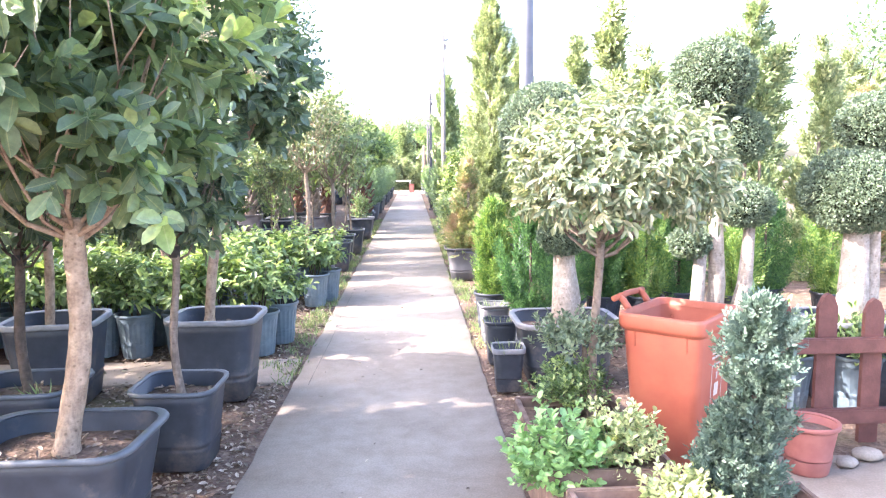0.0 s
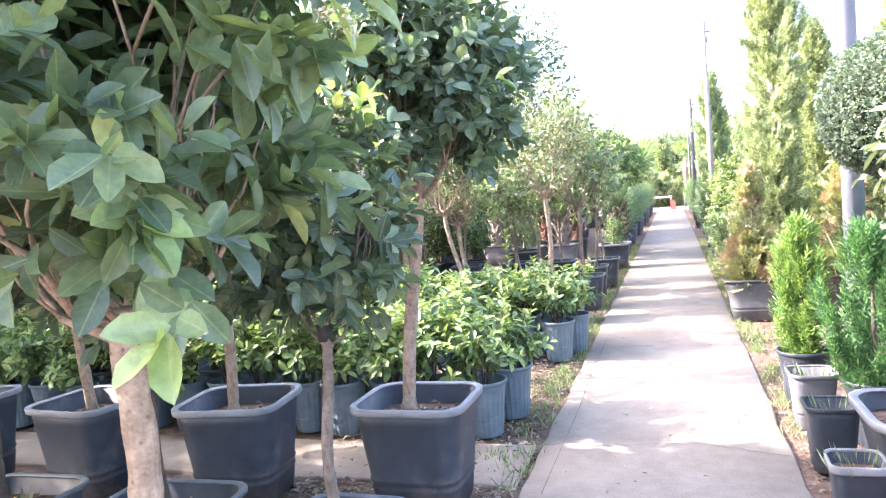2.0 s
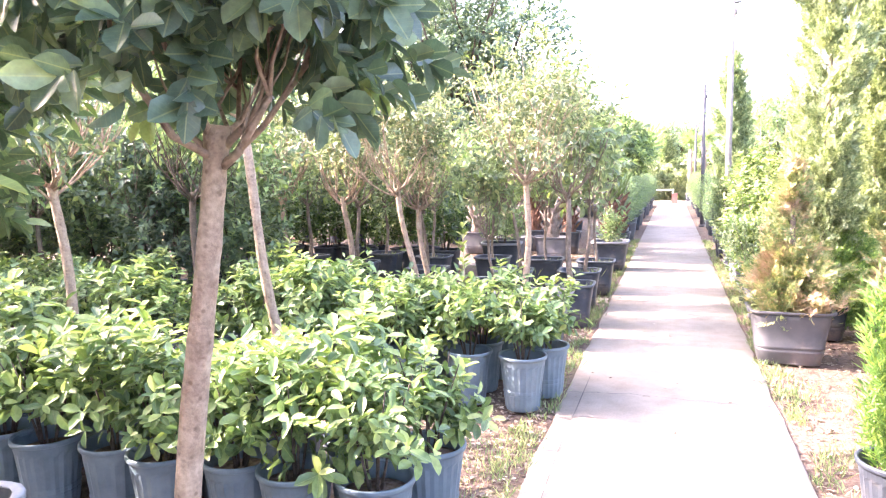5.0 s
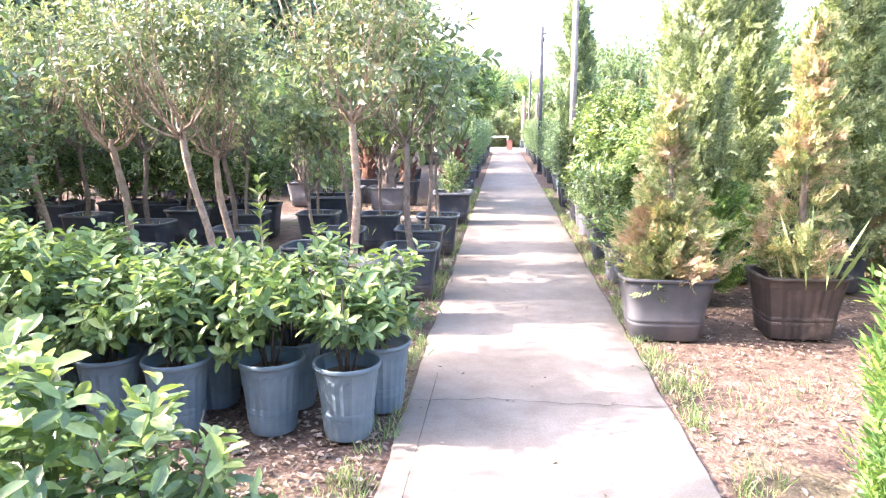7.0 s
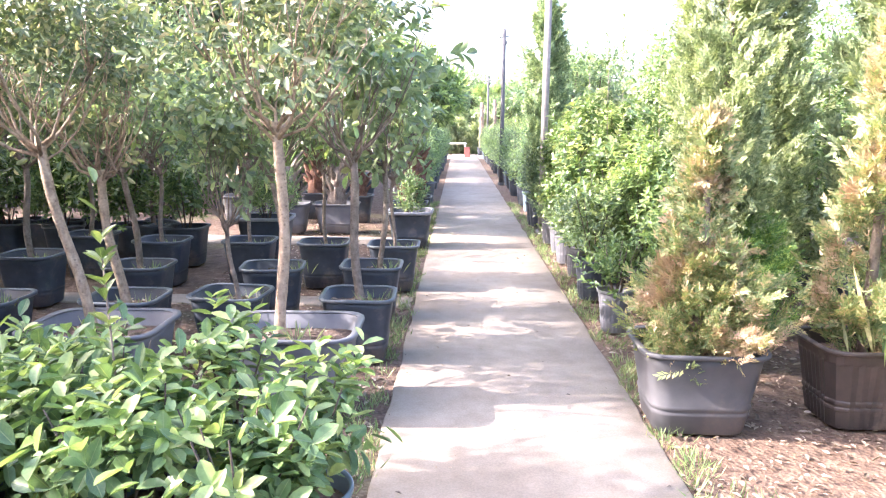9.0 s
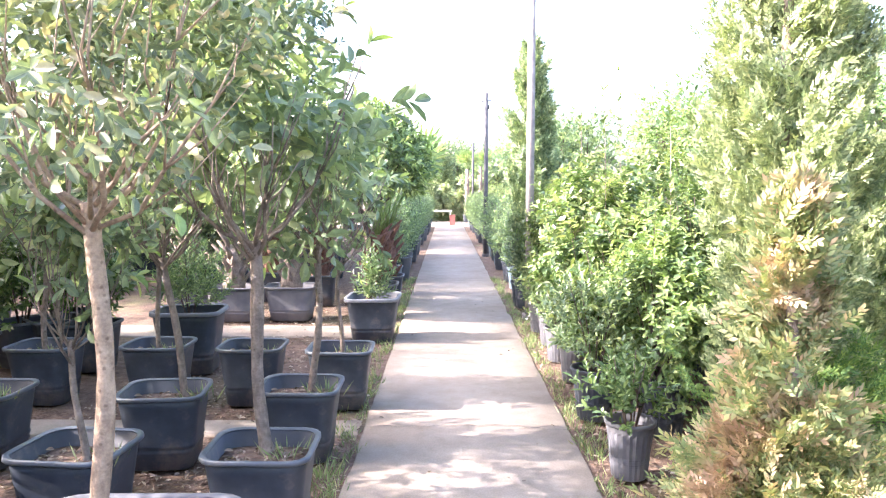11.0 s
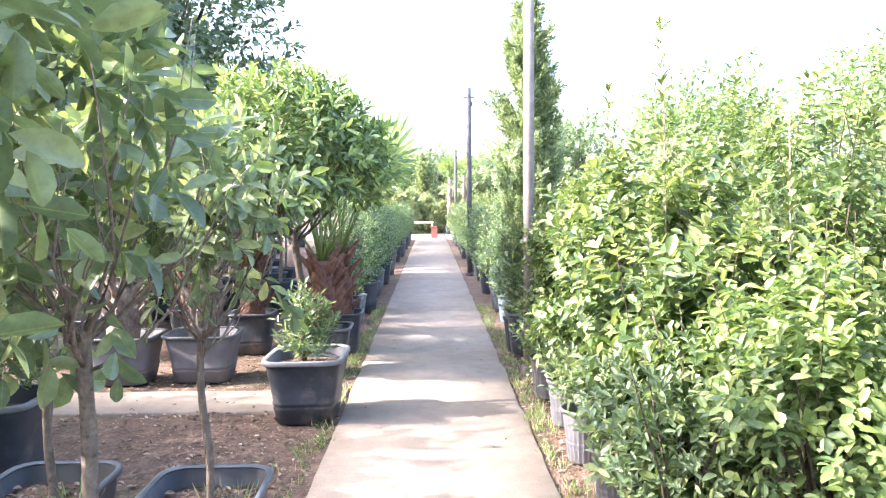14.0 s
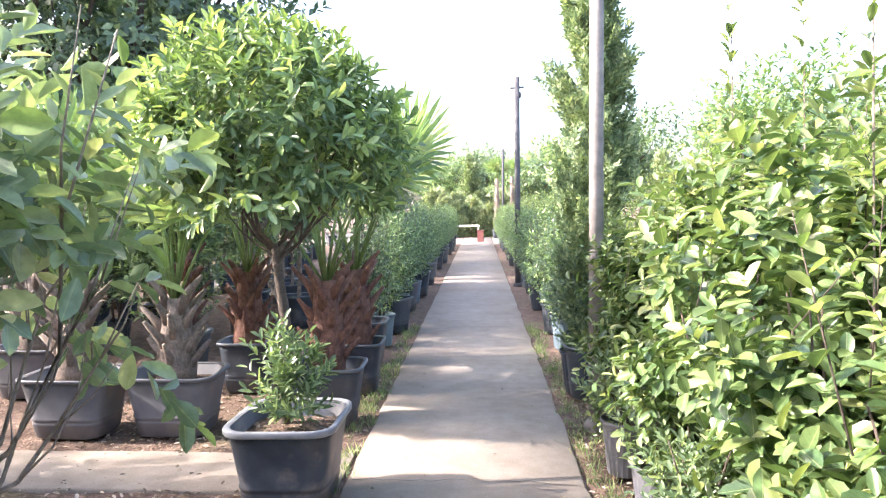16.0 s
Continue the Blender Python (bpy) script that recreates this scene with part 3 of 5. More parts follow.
def joint(x, y0, y1, width):
    """A worn lengthwise joint near the path's edge."""
    bm = bmesh.new()
    prev = None
    for i in range(int((y1 - y0) / 0.12)):
        y = y0 + i * 0.12
        c, w = x + 0.02 * noise.noise(Vector((y * 0.8, x, 2))), width * random.uniform(0.3, 1.0)
        pair = (bm.verts.new((c - w, y, 0.0068)), bm.verts.new((c + w, y, 0.0068)))
        if prev:
            bm.faces.new((prev[0], prev[1], pair[1], pair[0]))
        prev = pair
    under("joint", mesh_bm("joint", bm, CRACK), path_main)


joint(-0.87, 5.5, 9.6, 0.0025)
for y in (3.0, 6.3, 9.1, 13.1, 16.45, 20.0, 24.0, 29.0):
    crack([(-0.99, y + random.uniform(-.1, .1)), (-0.55, y - 0.03), (-0.1, y + random.uniform(-.12, .12)), (0.43, y + random.uniform(-.15, .1))], 0.004)


# ---------- generators for plants ----------
def boughs(z0, spread, rise, n, seed, r0=0.012, lean=(0, 0)):
    """Crooked limbs that leave the fork at different heights and angles, each with side shoots."""
    out = []
    rr = random.Random(seed)
    for i in range(n):
        a = i * 2.4 + rr.uniform(-.5, .5)
        s, h = spread * rr.uniform(0.55, 1.05), rise * rr.uniform(0.45, 1.05)
        start = z0 - rr.uniform(0.02, 0.12)
        r1 = r0 * rr.uniform(0.6, 1.0)
        pts = [(lean[0], lean[1], start)]
        for k, kr, kh in ((0.2, 0.26, 0.10), (0.45, 0.52, 0.30), (0.7, 0.74, 0.58), (1.0, 1.0, 1.0)):
            aa = a + rr.uniform(-.32, .32)
            pts.append((lean[0] + kr * s * math.cos(aa), lean[1] + kr * s * math.sin(aa), start + kh * h + rr.uniform(-.02, .03)))
        out.append((pts, [r1, r1 * 0.85, r1 * 0.65, r1 * 0.45, r1 * 0.18]))
        for q in (1, 2, 2, 3):
            b = a + rr.uniform(-1.3, 1.3)
            k, ls = pts[q], rr.uniform(0.25, 0.5)
            out.append(([k, (k[0] + 0.5 * ls * s * math.cos(b), k[1] + 0.5 * ls * s * math.sin(b), k[2] + 0.15 * h), (k[0] + ls * s * math.cos(b + .3), k[1] + ls * s * math.sin(b + .3), k[2] + 0.42 * h)], [r1 * 0.5, r1 * 0.35, r1 * 0.12]))
    return out


def leaf_crown(name, twigs, size, seed, per, twig, leaf, aspect, material, shell=0.55, amount=0.3, freq=2.2, low=-1.0, spread=0.9, droop=0.1, curl=0.15, clumps=0, young=0.0, fine=True):
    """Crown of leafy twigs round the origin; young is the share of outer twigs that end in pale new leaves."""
    p, w = crown_points(twigs, size, seed, shell, amount, freq, low, clumps)
    b, d, u = twig_points(p - w * twig * 0.6, w, twig, per, spread, droop)
    L = leaf * RNG.uniform(0.65, 1.2, len(b))
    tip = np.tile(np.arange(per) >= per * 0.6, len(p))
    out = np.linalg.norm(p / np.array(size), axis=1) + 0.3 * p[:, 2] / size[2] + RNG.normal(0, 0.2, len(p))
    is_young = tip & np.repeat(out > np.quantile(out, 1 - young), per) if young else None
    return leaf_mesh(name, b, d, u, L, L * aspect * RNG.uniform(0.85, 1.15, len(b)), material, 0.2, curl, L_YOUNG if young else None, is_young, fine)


def spray_points(p, w, length, per):
    """Flat fan-like sprays: needles in a plane on both sides of each twig."""
    n = len(p)
    w = unit(w)
    side = unit(np.cross(w, RNG.normal(size=(n, 3))))
    k = np.tile(np.linspace(0.0, 1.0, per), (n, 1))
    sgn = np.where(np.arange(per) % 2 == 0, 1.0, -1.0)[None, :]
    ln = length * RNG.uniform(0.6, 1.2, (n, 1))
    base = p[:, None] + w[:, None] * (k * ln)[..., None]
    way = unit(w[:, None] * (0.8 + 0.5 * k)[..., None] + side[:, None] * (sgn * (1 - 0.4 * k))[..., None] + RNG.normal(0, 0.15, (n, per, 3)))
    up = np.repeat(np.cross(w, side)[:, None], per, 1) + RNG.normal(0, 0.15, (n, per, 3))
    return base.reshape(-1, 3), way.reshape(-1, 3), up.reshape(-1, 3), np.repeat(ln, per, 1).ravel()


def conifer_mesh(name, height, radius, twigs, per, length, width, material, seed, profile="cone", tilt=0.9, scatter=None, scale_of=0.5):
    """Upright conifer foliage from z = 0, in ragged plumes of flat sprays; profile cone, column or flame."""
    nb = max(24, twigs // 36)
    k = RNG.random(nb) ** 0.85
    a = RNG.uniform(0, 2 * math.pi, nb)
    if profile == "cone":
        r = radius * (1 - k) ** 0.75 * (0.55 + 0.45 * np.minimum(1, k * 6))
    elif profile == "column":
        r = radius * np.minimum(1, (1 - k) * 5) ** 0.6 * (0.72 + 0.28 * np.minimum(1, k * 4))
    else:
        r = radius * np.sin(np.clip(k * 0.93 + 0.07, 0, 1) * math.pi) ** 0.7
    d = np.stack([np.cos(a), np.sin(a), (k * height) / max(radius, 0.01) * 0.25], 1)
    rr = r * lumpy(d, seed, 0.5, 1.6) * RNG.uniform(0.6, 1.22, nb)
    rise = rr * tilt * RNG.uniform(0.5, 1.2, nb)
    tip = np.stack([np.cos(a) * rr, np.sin(a) * rr, k * height + 0.25 * rise], 1)
    foot = np.stack([np.zeros(nb), np.zeros(nb), np.maximum(0.0, k * height - rise * 0.8)], 1)
    i = RNG.integers(0, nb, twigs)
    u = 0.3 + 0.7 * RNG.random(twigs) ** 0.65
    run = (tip - foot)[i]
    sag = np.array([0, 0, -1.0]) * (0.25 * rise[i] * np.sin(u * math.pi))[:, None]
    fat = (scatter if scatter else 0.03 + 0.075 * radius) * (1.15 - 0.75 * u)
    p = foot[i] + run * u[:, None] + sag + RNG.normal(size=(twigs, 3)) * fat[:, None] * np.array([1, 1, 0.85])
    w = unit(run + np.array([0, 0, 0.02])) + RNG.normal(0, 0.5, (twigs, 3)) + np.array([0, 0, 0.2 * tilt])
    b, way, up, ln = spray_points(p - unit(w) * length * 0.4, w, length, per)
    L = ln * scale_of
    return needle_mesh(name, b, way, up, L, L * width, material)


CACHE = {}


def cached(key, make):
    if key not in CACHE:
        CACHE[key] = make()
    return CACHE[key]


def potted_tree(x, y, pot, fork, crown_c, crown_r, leaf, label, trunk_r=0.02, bark=BARK_PALE, lean=(0.0, 0.0), offset=(0.0, 0.0), twigs=260, per=9, leaf_len=0.085, aspect=0.5, twig=0.16, seed=1, n_boughs=6, turn=0.0, tie=False, group="", flowers=0, amount=0.3, weeds=False, name="potted_tree", low=-1.0, shell=0.6, clumps=0):
    """Standard tree in a pot: pot, soil, stem, boughs, crown. pot is (key, shape, w, d, h, body, rim, ribs)."""
    th = empty_at(name, x, y, label, "potted tree", group)
    z = pot_parts(th, *pot, turn=turn)
    under("mulch", mulch_mesh(pot[0], pot[2], pot[3]), th, pose(0, 0, z, 0, 0, turn), "dry leaves and bark chips")["kind"] = "stuff"
    ox, oy = offset
    pts = trunk_line(ox, oy, z - 0.03, ox + lean[0], oy + lean[1], fork, 0.03, seed, 26)
    rad = [trunk_r * (1.1 - 0.18 * i / 25 + (0.25 if i < 2 else 0.0) + (0.15 if i == 25 else 0.0) + 0.11 * noise.noise(Vector((i * 0.83, seed * 3.1, 0.5)))) for i in range(26)]
    under("trunk", tube("trunk", pts, rad, bark, 12), th)
    top = (ox + lean[0], oy + lean[1])
    under("branchwork", join_tubes("boughs", boughs(fork, crown_r[0] * 0.8, (crown_c - fork) + crown_r[2] * 0.6, n_boughs, seed, min(trunk_r * 0.45, 0.014), top), bark), th)
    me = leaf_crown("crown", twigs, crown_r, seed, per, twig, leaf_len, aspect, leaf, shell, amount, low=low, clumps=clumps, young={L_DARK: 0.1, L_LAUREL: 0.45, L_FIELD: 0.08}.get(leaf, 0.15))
    under("crown", me, th, pose(top[0], top[1], crown_c))
    if flowers:
        p, w = crown_points(flowers, crown_r, seed, 0.1, amount, low=-0.3)
        b, d, u = twig_points(np.repeat(p, 3, 0), np.repeat(w, 3, 0) + RNG.normal(0, 0.5, (len(p) * 3, 3)), 0.085, 14, 0.7, 0)
        L = np.full(len(b), 0.011)
        under("blossom", leaf_mesh("blossom", b, d, u, L, L * 0.7, FLOWER, fine=False), th, pose(top[0], top[1], crown_c), "small tan blossom clusters")
    if tie:
        k = pts[-1]
        under("tie", tube("tie", [(k[0], k[1], k[2] - 0.09), (k[0], k[1], k[2] - 0.03)], [trunk_r * 1.35, trunk_r * 1.4], TWINE, 10), th, None, "black tie round the stem")
    if weeds:
        under("weed_tuft", cached(("weed", seed % 3), lambda: grass_mesh(24, 0.12, 0.11, seed)), th, pose(ox + 0.1, oy - 0.05, z))["kind"] = "stuff"
    return th


def grass_mesh(n, radius, height, seed):
    a, r = RNG.uniform(0, 6.28, n), radius * RNG.random(n) ** 0.7
    b = np.stack([np.cos(a) * r, np.sin(a) * r, np.zeros(n)], 1)
    d = np.stack([np.cos(a) * 0.45, np.sin(a) * 0.45, np.ones(n)], 1) + RNG.normal(0, 0.22, (n, 3))
    up = RNG.normal(size=(n, 3))
    L = height * RNG.uniform(0.4, 1.15, n)
    return needle_mesh("grass_tuft", b, d, up, L, L * 0.06 + 0.003, L_GRASS)


def shrub_mesh(seed, h, r, twigs=70, per=9, leaf=0.065, material=None, aspect=0.42, twig=0.16, low=-0.75, amount=0.35, clumps=0, young=None, lift=0.9, lean_by=(0.35, 0.9), share=0.6, fine=True):
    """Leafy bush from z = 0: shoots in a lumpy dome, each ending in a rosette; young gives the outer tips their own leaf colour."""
    p, w = crown_points(twigs, (r, r, h * 0.5), seed, 0.75, amount, 2.0, low, clumps)
    out = np.linalg.norm(p / np.array([r, r, h * 0.5]), axis=1) + 0.35 * p[:, 2] / h + RNG.normal(0, 0.14, len(p))
    p[:, 2] += h * 0.5
    w[:, 2] += lift
    b, d, u = twig_points(p - unit(w) * twig * 0.6, w, twig, per, 0.95 if young else 0.8, 0.06 if young else -0.05, lean_by)
    L = leaf * RNG.uniform(0.6, 1.2, len(b))
    is_young = None
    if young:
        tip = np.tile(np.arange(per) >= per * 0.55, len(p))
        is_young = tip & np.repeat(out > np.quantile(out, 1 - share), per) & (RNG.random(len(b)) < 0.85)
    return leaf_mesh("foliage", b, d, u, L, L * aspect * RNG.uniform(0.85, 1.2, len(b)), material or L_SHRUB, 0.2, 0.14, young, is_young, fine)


def stems_mesh(seed, h, r, n=6, bark=BARK_DARK, r0=0.007):
    rr = random.Random(seed)
    sp = []
    for i in range(n):
        a = i * 2.4 + rr.uniform(-.3, .3)
        s = r * rr.uniform(0.4, 0.85)
        sp.append(([(0.02 * math.cos(a), 0.02 * math.sin(a), -0.03), (0.4 * s * math.cos(a), 0.4 * s * math.sin(a), 0.35 * h), (s * math.cos(a), s * math.sin(a), 0.85 * h)], [r0, r0 * 0.8, r0 * 0.35]))
    return join_tubes("stems", sp, bark, 5)


def potted_shrub(x, y, pot, h, r, seed, label, material=None, variants=4, group="", turn=0.0, name="potted_shrub", scale=1.0, **kw):
    th = empty_at(name, x, y, label, "shrub", group, turn)
    z = pot_parts(th, *pot)
    key = (seed % variants, h, r, material.name if material else "", tuple(sorted((a, str(b)) for a, b in kw.items())))
    under("branching", cached(("stems",) + key, lambda: stems_mesh(seed, h, r)), th, pose(0, 0, z))
    under("foliage", cached(("shrub",) + key, lambda: shrub_mesh(seed, h, r, material=material, **kw)), th, pose(0, 0, z) @ Matrix.Scale(scale, 4))
    return th


# pot kinds: key, shape, width, depth, height, body, rim, ribs
P_BIG = ("big", "rect", 0.63, 0.56, 0.585, POT_DARK, POT_RIM, 0)
P_FRONT = ("front", "rect", 0.78, 0.62, 0.49, POT_DARK, POT_EDGE, 0)
P_MID = ("mid", "rect", 0.60, 0.50, 0.46, POT_DARK, POT_EDGE, 0)
P_SQ = ("sq", "rect", 0.46, 0.46, 0.45, POT_DARK, POT_EDGE, 0)
P_FIELD = ("field", "rect", 0.52, 0.48, 0.46, POT_DARK, POT_EDGE, 0)
P_WIDE = ("wide", "rect", 0.76, 0.62, 0.50, POT_GREY, POT_GREY, 0)
P_PALM = ("palm", "rect", 0.70, 0.58, 0.45, POT_GREY, POT_GREY, 0)
P_GREY = ("grey", "rect", 0.68, 0.58, 0.46, POT_SLATE, POT_SLATE, 0)
P_BROWN = ("brown", "rect", 0.64, 0.52, 0.46, POT_BROWN, POT_BROWN, 1)
P_ROUND = ("round", "round", 0.34, 0.34, 0.38, POT_BLUE, POT_BLUE, 1)
P_ROUND_D = ("round_d", "round", 0.36, 0.36, 0.38, POT_DARK, POT_DARK, 1)
P_SMALL = ("small", "rect", 0.24, 0.24, 0.32, POT_DARK, POT_RIM, 0)
P_ROUND_G = ("round_g", "round", 0.30, 0.30, 0.34, POT_GREY, POT_GREY, 1)


# ---------- left of the path: front standards ----------
FRONT = "standard trees by the path"
potted_tree(-1.60, 3.36, P_FRONT, 1.40, 2.1, (0.82, 0.8, 0.80), L_FICUS, "tall standard tree with thick pale trunk in dark plastic planter", 0.045, BARK_PALE, (0.09, 0.02), (0.03, -0.02), 560, 9, 0.115, 0.52, 0.2, 3, 11, group=FRONT, flowers=26, shell=0.8, clumps=44, low=-0.86)
potted_tree(-1.37, 4.2, P_SQ, 1.22, 1.58, (0.36, 0.36, 0.38), L_DARK, "small dark-leaved standard tree in square dark plastic pot", 0.021, BARK_GREY, (-0.01, 0.02), (0.02, -0.02), 170, 10, 0.085, 0.55, 0.14, 5, 6, tie=True, group=FRONT, flowers=14)
potted_tree(-2.2, 4.22, P_MID, 1.18, 1.66, (0.46, 0.46, 0.46), L_DARK, "dark-stemmed standard tree in weedy dark plastic planter", 0.026, BARK_DARK, (-0.02, 0.03), (0.02, 0.0), 200, 10, 0.085, 0.55, 0.15, 8, 6, tie=True, group=FRONT, weeds=True)
potted_tree(-3.05, 4.2, P_MID, 1.2, 1.72, (0.48, 0.48, 0.48), L_DARK, "dark-stemmed standard tree in dark plastic planter", 0.024, BARK_DARK, (-0.05, 0.02), (0.0, 0.0), 200, 10, 0.085, 0.55, 0.15, 9, 6, group=FRONT, weeds=True)
potted_tree(-1.47, 5.36, P_BIG, 1.74, 2.28, (0.60, 0.58, 0.62), L_DARK, "round-headed dark green standard tree in large grey-rimmed planter", 0.034, BARK_PALE, (0.17, 0.02), (-0.08, 0.05), 560, 10, 0.088, 0.6, 0.15, 11, 9, group=FRONT, shell=0.7, low=-0.84)
potted_tree(-2.56, 5.32, P_BIG, 1.45, 2.08, (0.62, 0.6, 0.66), L_FICUS, "leafy standard tree with pale trunk in large grey-rimmed planter", 0.03, BARK_PALE, (0.02, 0.0), (-0.08, 0.05), 380, 10, 0.09, 0.52, 0.16, 12, 8, group=FRONT, flowers=20, turn=8)
potted_tree(-3.6, 5.28, P_BIG, 1.5, 2.15, (0.65, 0.62, 0.7), L_FICUS, "leafy standard tree with pale trunk in large grey-rimmed planter", 0.03, BARK_PALE, (-0.05, 0.0), (-0.05, 0.05), 380, 10, 0.09, 0.52, 0.16, 13, 8, group=FRONT, turn=-6)
potted_tree(-4.75, 5.3, P_BIG, 1.5, 2.2, (0.7, 0.66, 0.75), L_FICUS, "leafy standard tree with pale trunk in large grey-rimmed planter", 0.03, BARK_PALE, (0.05, 0.0), (0.0, 0.0), 360, 10, 0.09, 0.52, 0.16, 14, 8, group=FRONT, turn=4)
potted_tree(-2.75, 3.15, P_FRONT, 1.5, 2.2, (0.8, 0.75, 0.8), L_FICUS, "tall standard tree with pale trunk in dark plastic planter", 0.036, BARK_PALE, (-0.04, 0.0), (0.0, 0.0), 420, 10, 0.1, 0.5, 0.2, 15, 9, group=FRONT)
potted_tree(-3.9, 3.9, P_MID, 1.4, 2.1, (0.75, 0.7, 0.8), L_DARK, "dark-leaved standard tree in dark plastic planter", 0.03, BARK_DARK, (0.03, 0.0), (0.0, 0.0), 380, 10, 0.09, 0.52, 0.17, 16, 8, group=FRONT)

# ---------- left: block of potted shrubs ----------
count = 0
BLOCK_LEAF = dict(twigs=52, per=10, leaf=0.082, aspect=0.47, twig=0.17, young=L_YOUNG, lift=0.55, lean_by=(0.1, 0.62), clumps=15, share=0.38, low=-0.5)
rr = random.Random(4)
for y, x_first, step, n in ((6.47, -1.42, 0.345, 14), (6.88, -1.32, 0.37, 13), (7.22, -3.9, 0.38, 8), (7.65, -3.9, 0.38, 8), (8.1, -3.9, 0.38, 8), (8.6, -1.235, 0.42, 14), (8.93, -1.62, 0.40, 13), (9.3, -1.5, 0.42, 12)):
    for col in range(n):
        x = x_first - col * step + (rr.uniform(-.03, .03) if col else 0)
        if any(abs(x - tx) < 0.46 and abs(y - ty) < 0.44 for tx, ty in ((-3.95, 7.45), (-2.6, 7.7), (-4.2, 9.0))):
            continue
        potted_shrub(x, y + rr.uniform(-.03, .03), P_ROUND, 0.54, 0.25, count % 6, "bushy green shrub in blue-grey ribbed plastic pot", None, 6, "block of potted shrubs", rr.uniform(0, 360), scale=rr.uniform(0.88, 1.15), **BLOCK_LEAF)
        count += 1
potted_shrub(-1.13, 8.93, P_ROUND, 0.54, 0.25, 2, "bushy green shrub in blue-grey ribbed plastic pot", None, 6, "block of potted shrubs", 40, **BLOCK_LEAF)


def tall_shoot(x, y, z0, z1, seed):
    """One long leafy shoot that rises from the shrubs."""
    th = empty_at("shrub_shoot", x, y, "long upright light green leafy shoot among shrubs", "shoot", z=z0)
    h = z1 - z0
    under("stem", tube("stem", [(0, 0, 0), (0.01, 0, h * 0.5), (-0.02, 0.01, h)], [0.005, 0.004, 0.003], BARK_GREY, 6), th)
    b, d, u = twig_points(np.array([[0, 0, h * 0.35]]), np.array([[-0.02, 0.0, 1.0]]), h * 0.62, 46, 1.0, 0.0)
    L = np.full(len(b), 0.07)
    under("leaves", leaf_mesh("leaves", b, d, u, L, L * 0.42, L_LIGHT), th)


tall_shoot(-1.72, 8.85, 0.0, 1.2, 1)


# ---------- left: field of young trees ----------
FIELD = "young trees in planters"
def field_tree(x, y, fork, cz, cr, r, seed, lean=(0, 0), off=(0, 0), leaf=None, pot=P_FIELD, bark=BARK_GREY, leaf_len=0.085, twigs=230, turn=0.0, label="", **kw):
    return potted_tree(x, y, pot, fork, cz, cr, leaf or L_BROAD, label or "young open-crowned tree with thin stem in dark plastic planter", r, bark, lean, off, int(twigs * 0.85), 7, leaf_len, 0.46, 0.2, seed, 11, turn=turn, group=FIELD, weeds=True, amount=0.4, shell=0.8, clumps=kw.pop("clumps", 26), **kw)


field_tree(-1.53, 10.5, 1.62, 2.36, (0.82, 0.8, 0.72), 0.03, 21, (0.02, 0), (-0.08, 0), L_FIELD, P_WIDE, BARK_PALE, 0.055, 620, label="olive-leaved tree with straight pale trunk in wide grey planter")
field_tree(-2.62, 10.5, 1.5, 2.2, (0.75, 0.72, 0.7), 0.028, 22, (-0.22, 0.0), (-0.1, 0.1), L_FIELD, P_WIDE, BARK_PALE, 0.055, 520, label="leaning olive-leaved tree with pale trunk in wide grey planter")
field_tree(-1.29, 11.46, 1.42, 2.1, (0.68, 0.62, 0.72), 0.03, 23, (-0.06, 0.06), (0.0, 0.08), leaf_len=0.115, twigs=210)
field_tree(-1.33, 12.54, 1.32, 1.95, (0.55, 0.55, 0.62), 0.022, 24, (0.06, -0.02), (0.05, 0.05), leaf_len=0.115, twigs=170)
field_tree(-1.24, 13.62, 1.12, 1.75, (0.46, 0.5, 0.6), 0.017, 25, (-0.02, 0.02), (0.0, 0.03), leaf_len=0.09, twigs=170)
field_tree(-1.95, 13.7, 1.15, 1.8, (0.5, 0.5, 0.6), 0.018, 26, (-0.03, 0.02), (0.02, 0.0), twigs=190)
field_tree(-2.14, 12.42, 1.25, 1.95, (0.55, 0.55, 0.65), 0.022, 27, (-0.14, 0.05), (0.1, 0.06), twigs=190, turn=6)
field_tree(-2.18, 11.45, 0.95, 1.55, (0.42, 0.4, 0.5), 0.016, 28, (-0.08, 0.04), (0.05, 0.0), twigs=130, turn=-5)
field_tree(-2.72, 13.75, 1.2, 1.85, (0.5, 0.5, 0.6), 0.018, 29, twigs=190)
field_tree(-3.25, 12.4, 1.25, 1.9, (0.6, 0.6, 0.65), 0.024, 30, (-0.1, 0.0), twigs=200)
field_tree(-2.85, 11.3, 1.3, 2.05, (0.65, 0.65, 0.7), 0.03, 31, (-0.12, 0.0), leaf=L_FIELD, bark=BARK_PALE, leaf_len=0.07, twigs=300)
field_tree(-3.6, 13.7, 1.2, 1.85, (0.55, 0.55, 0.6), 0.02, 32, twigs=190)
field_tree(-3.75, 11.2, 1.4, 2.1, (0.7, 0.7, 0.7), 0.032, 33, (-0.1, 0.0), leaf=L_FIELD, bark=BARK_PALE, leaf_len=0.07, twigs=300)
field_tree(-4.75, 11.6, 1.4, 2.1, (0.75, 0.7, 0.75), 0.03, 34, (-0.12, 0.0), leaf=L_FIELD, bark=BARK_PALE, leaf_len=0.07, twigs=300)
sources = [field_tree(-4.4, 12.8, 1.3, 2.0, (0.7, 0.7, 0.75), 0.026, 35, twigs=260), field_tree(-4.5, 14.0, 1.2, 1.95, (0.7, 0.65, 0.8), 0.022, 36, leaf=L_FICUS, twigs=300), field_tree(-5.6, 12.2, 1.25, 2.0, (0.75, 0.7, 0.8), 0.026, 37, leaf=L_DARK, twigs=320)]
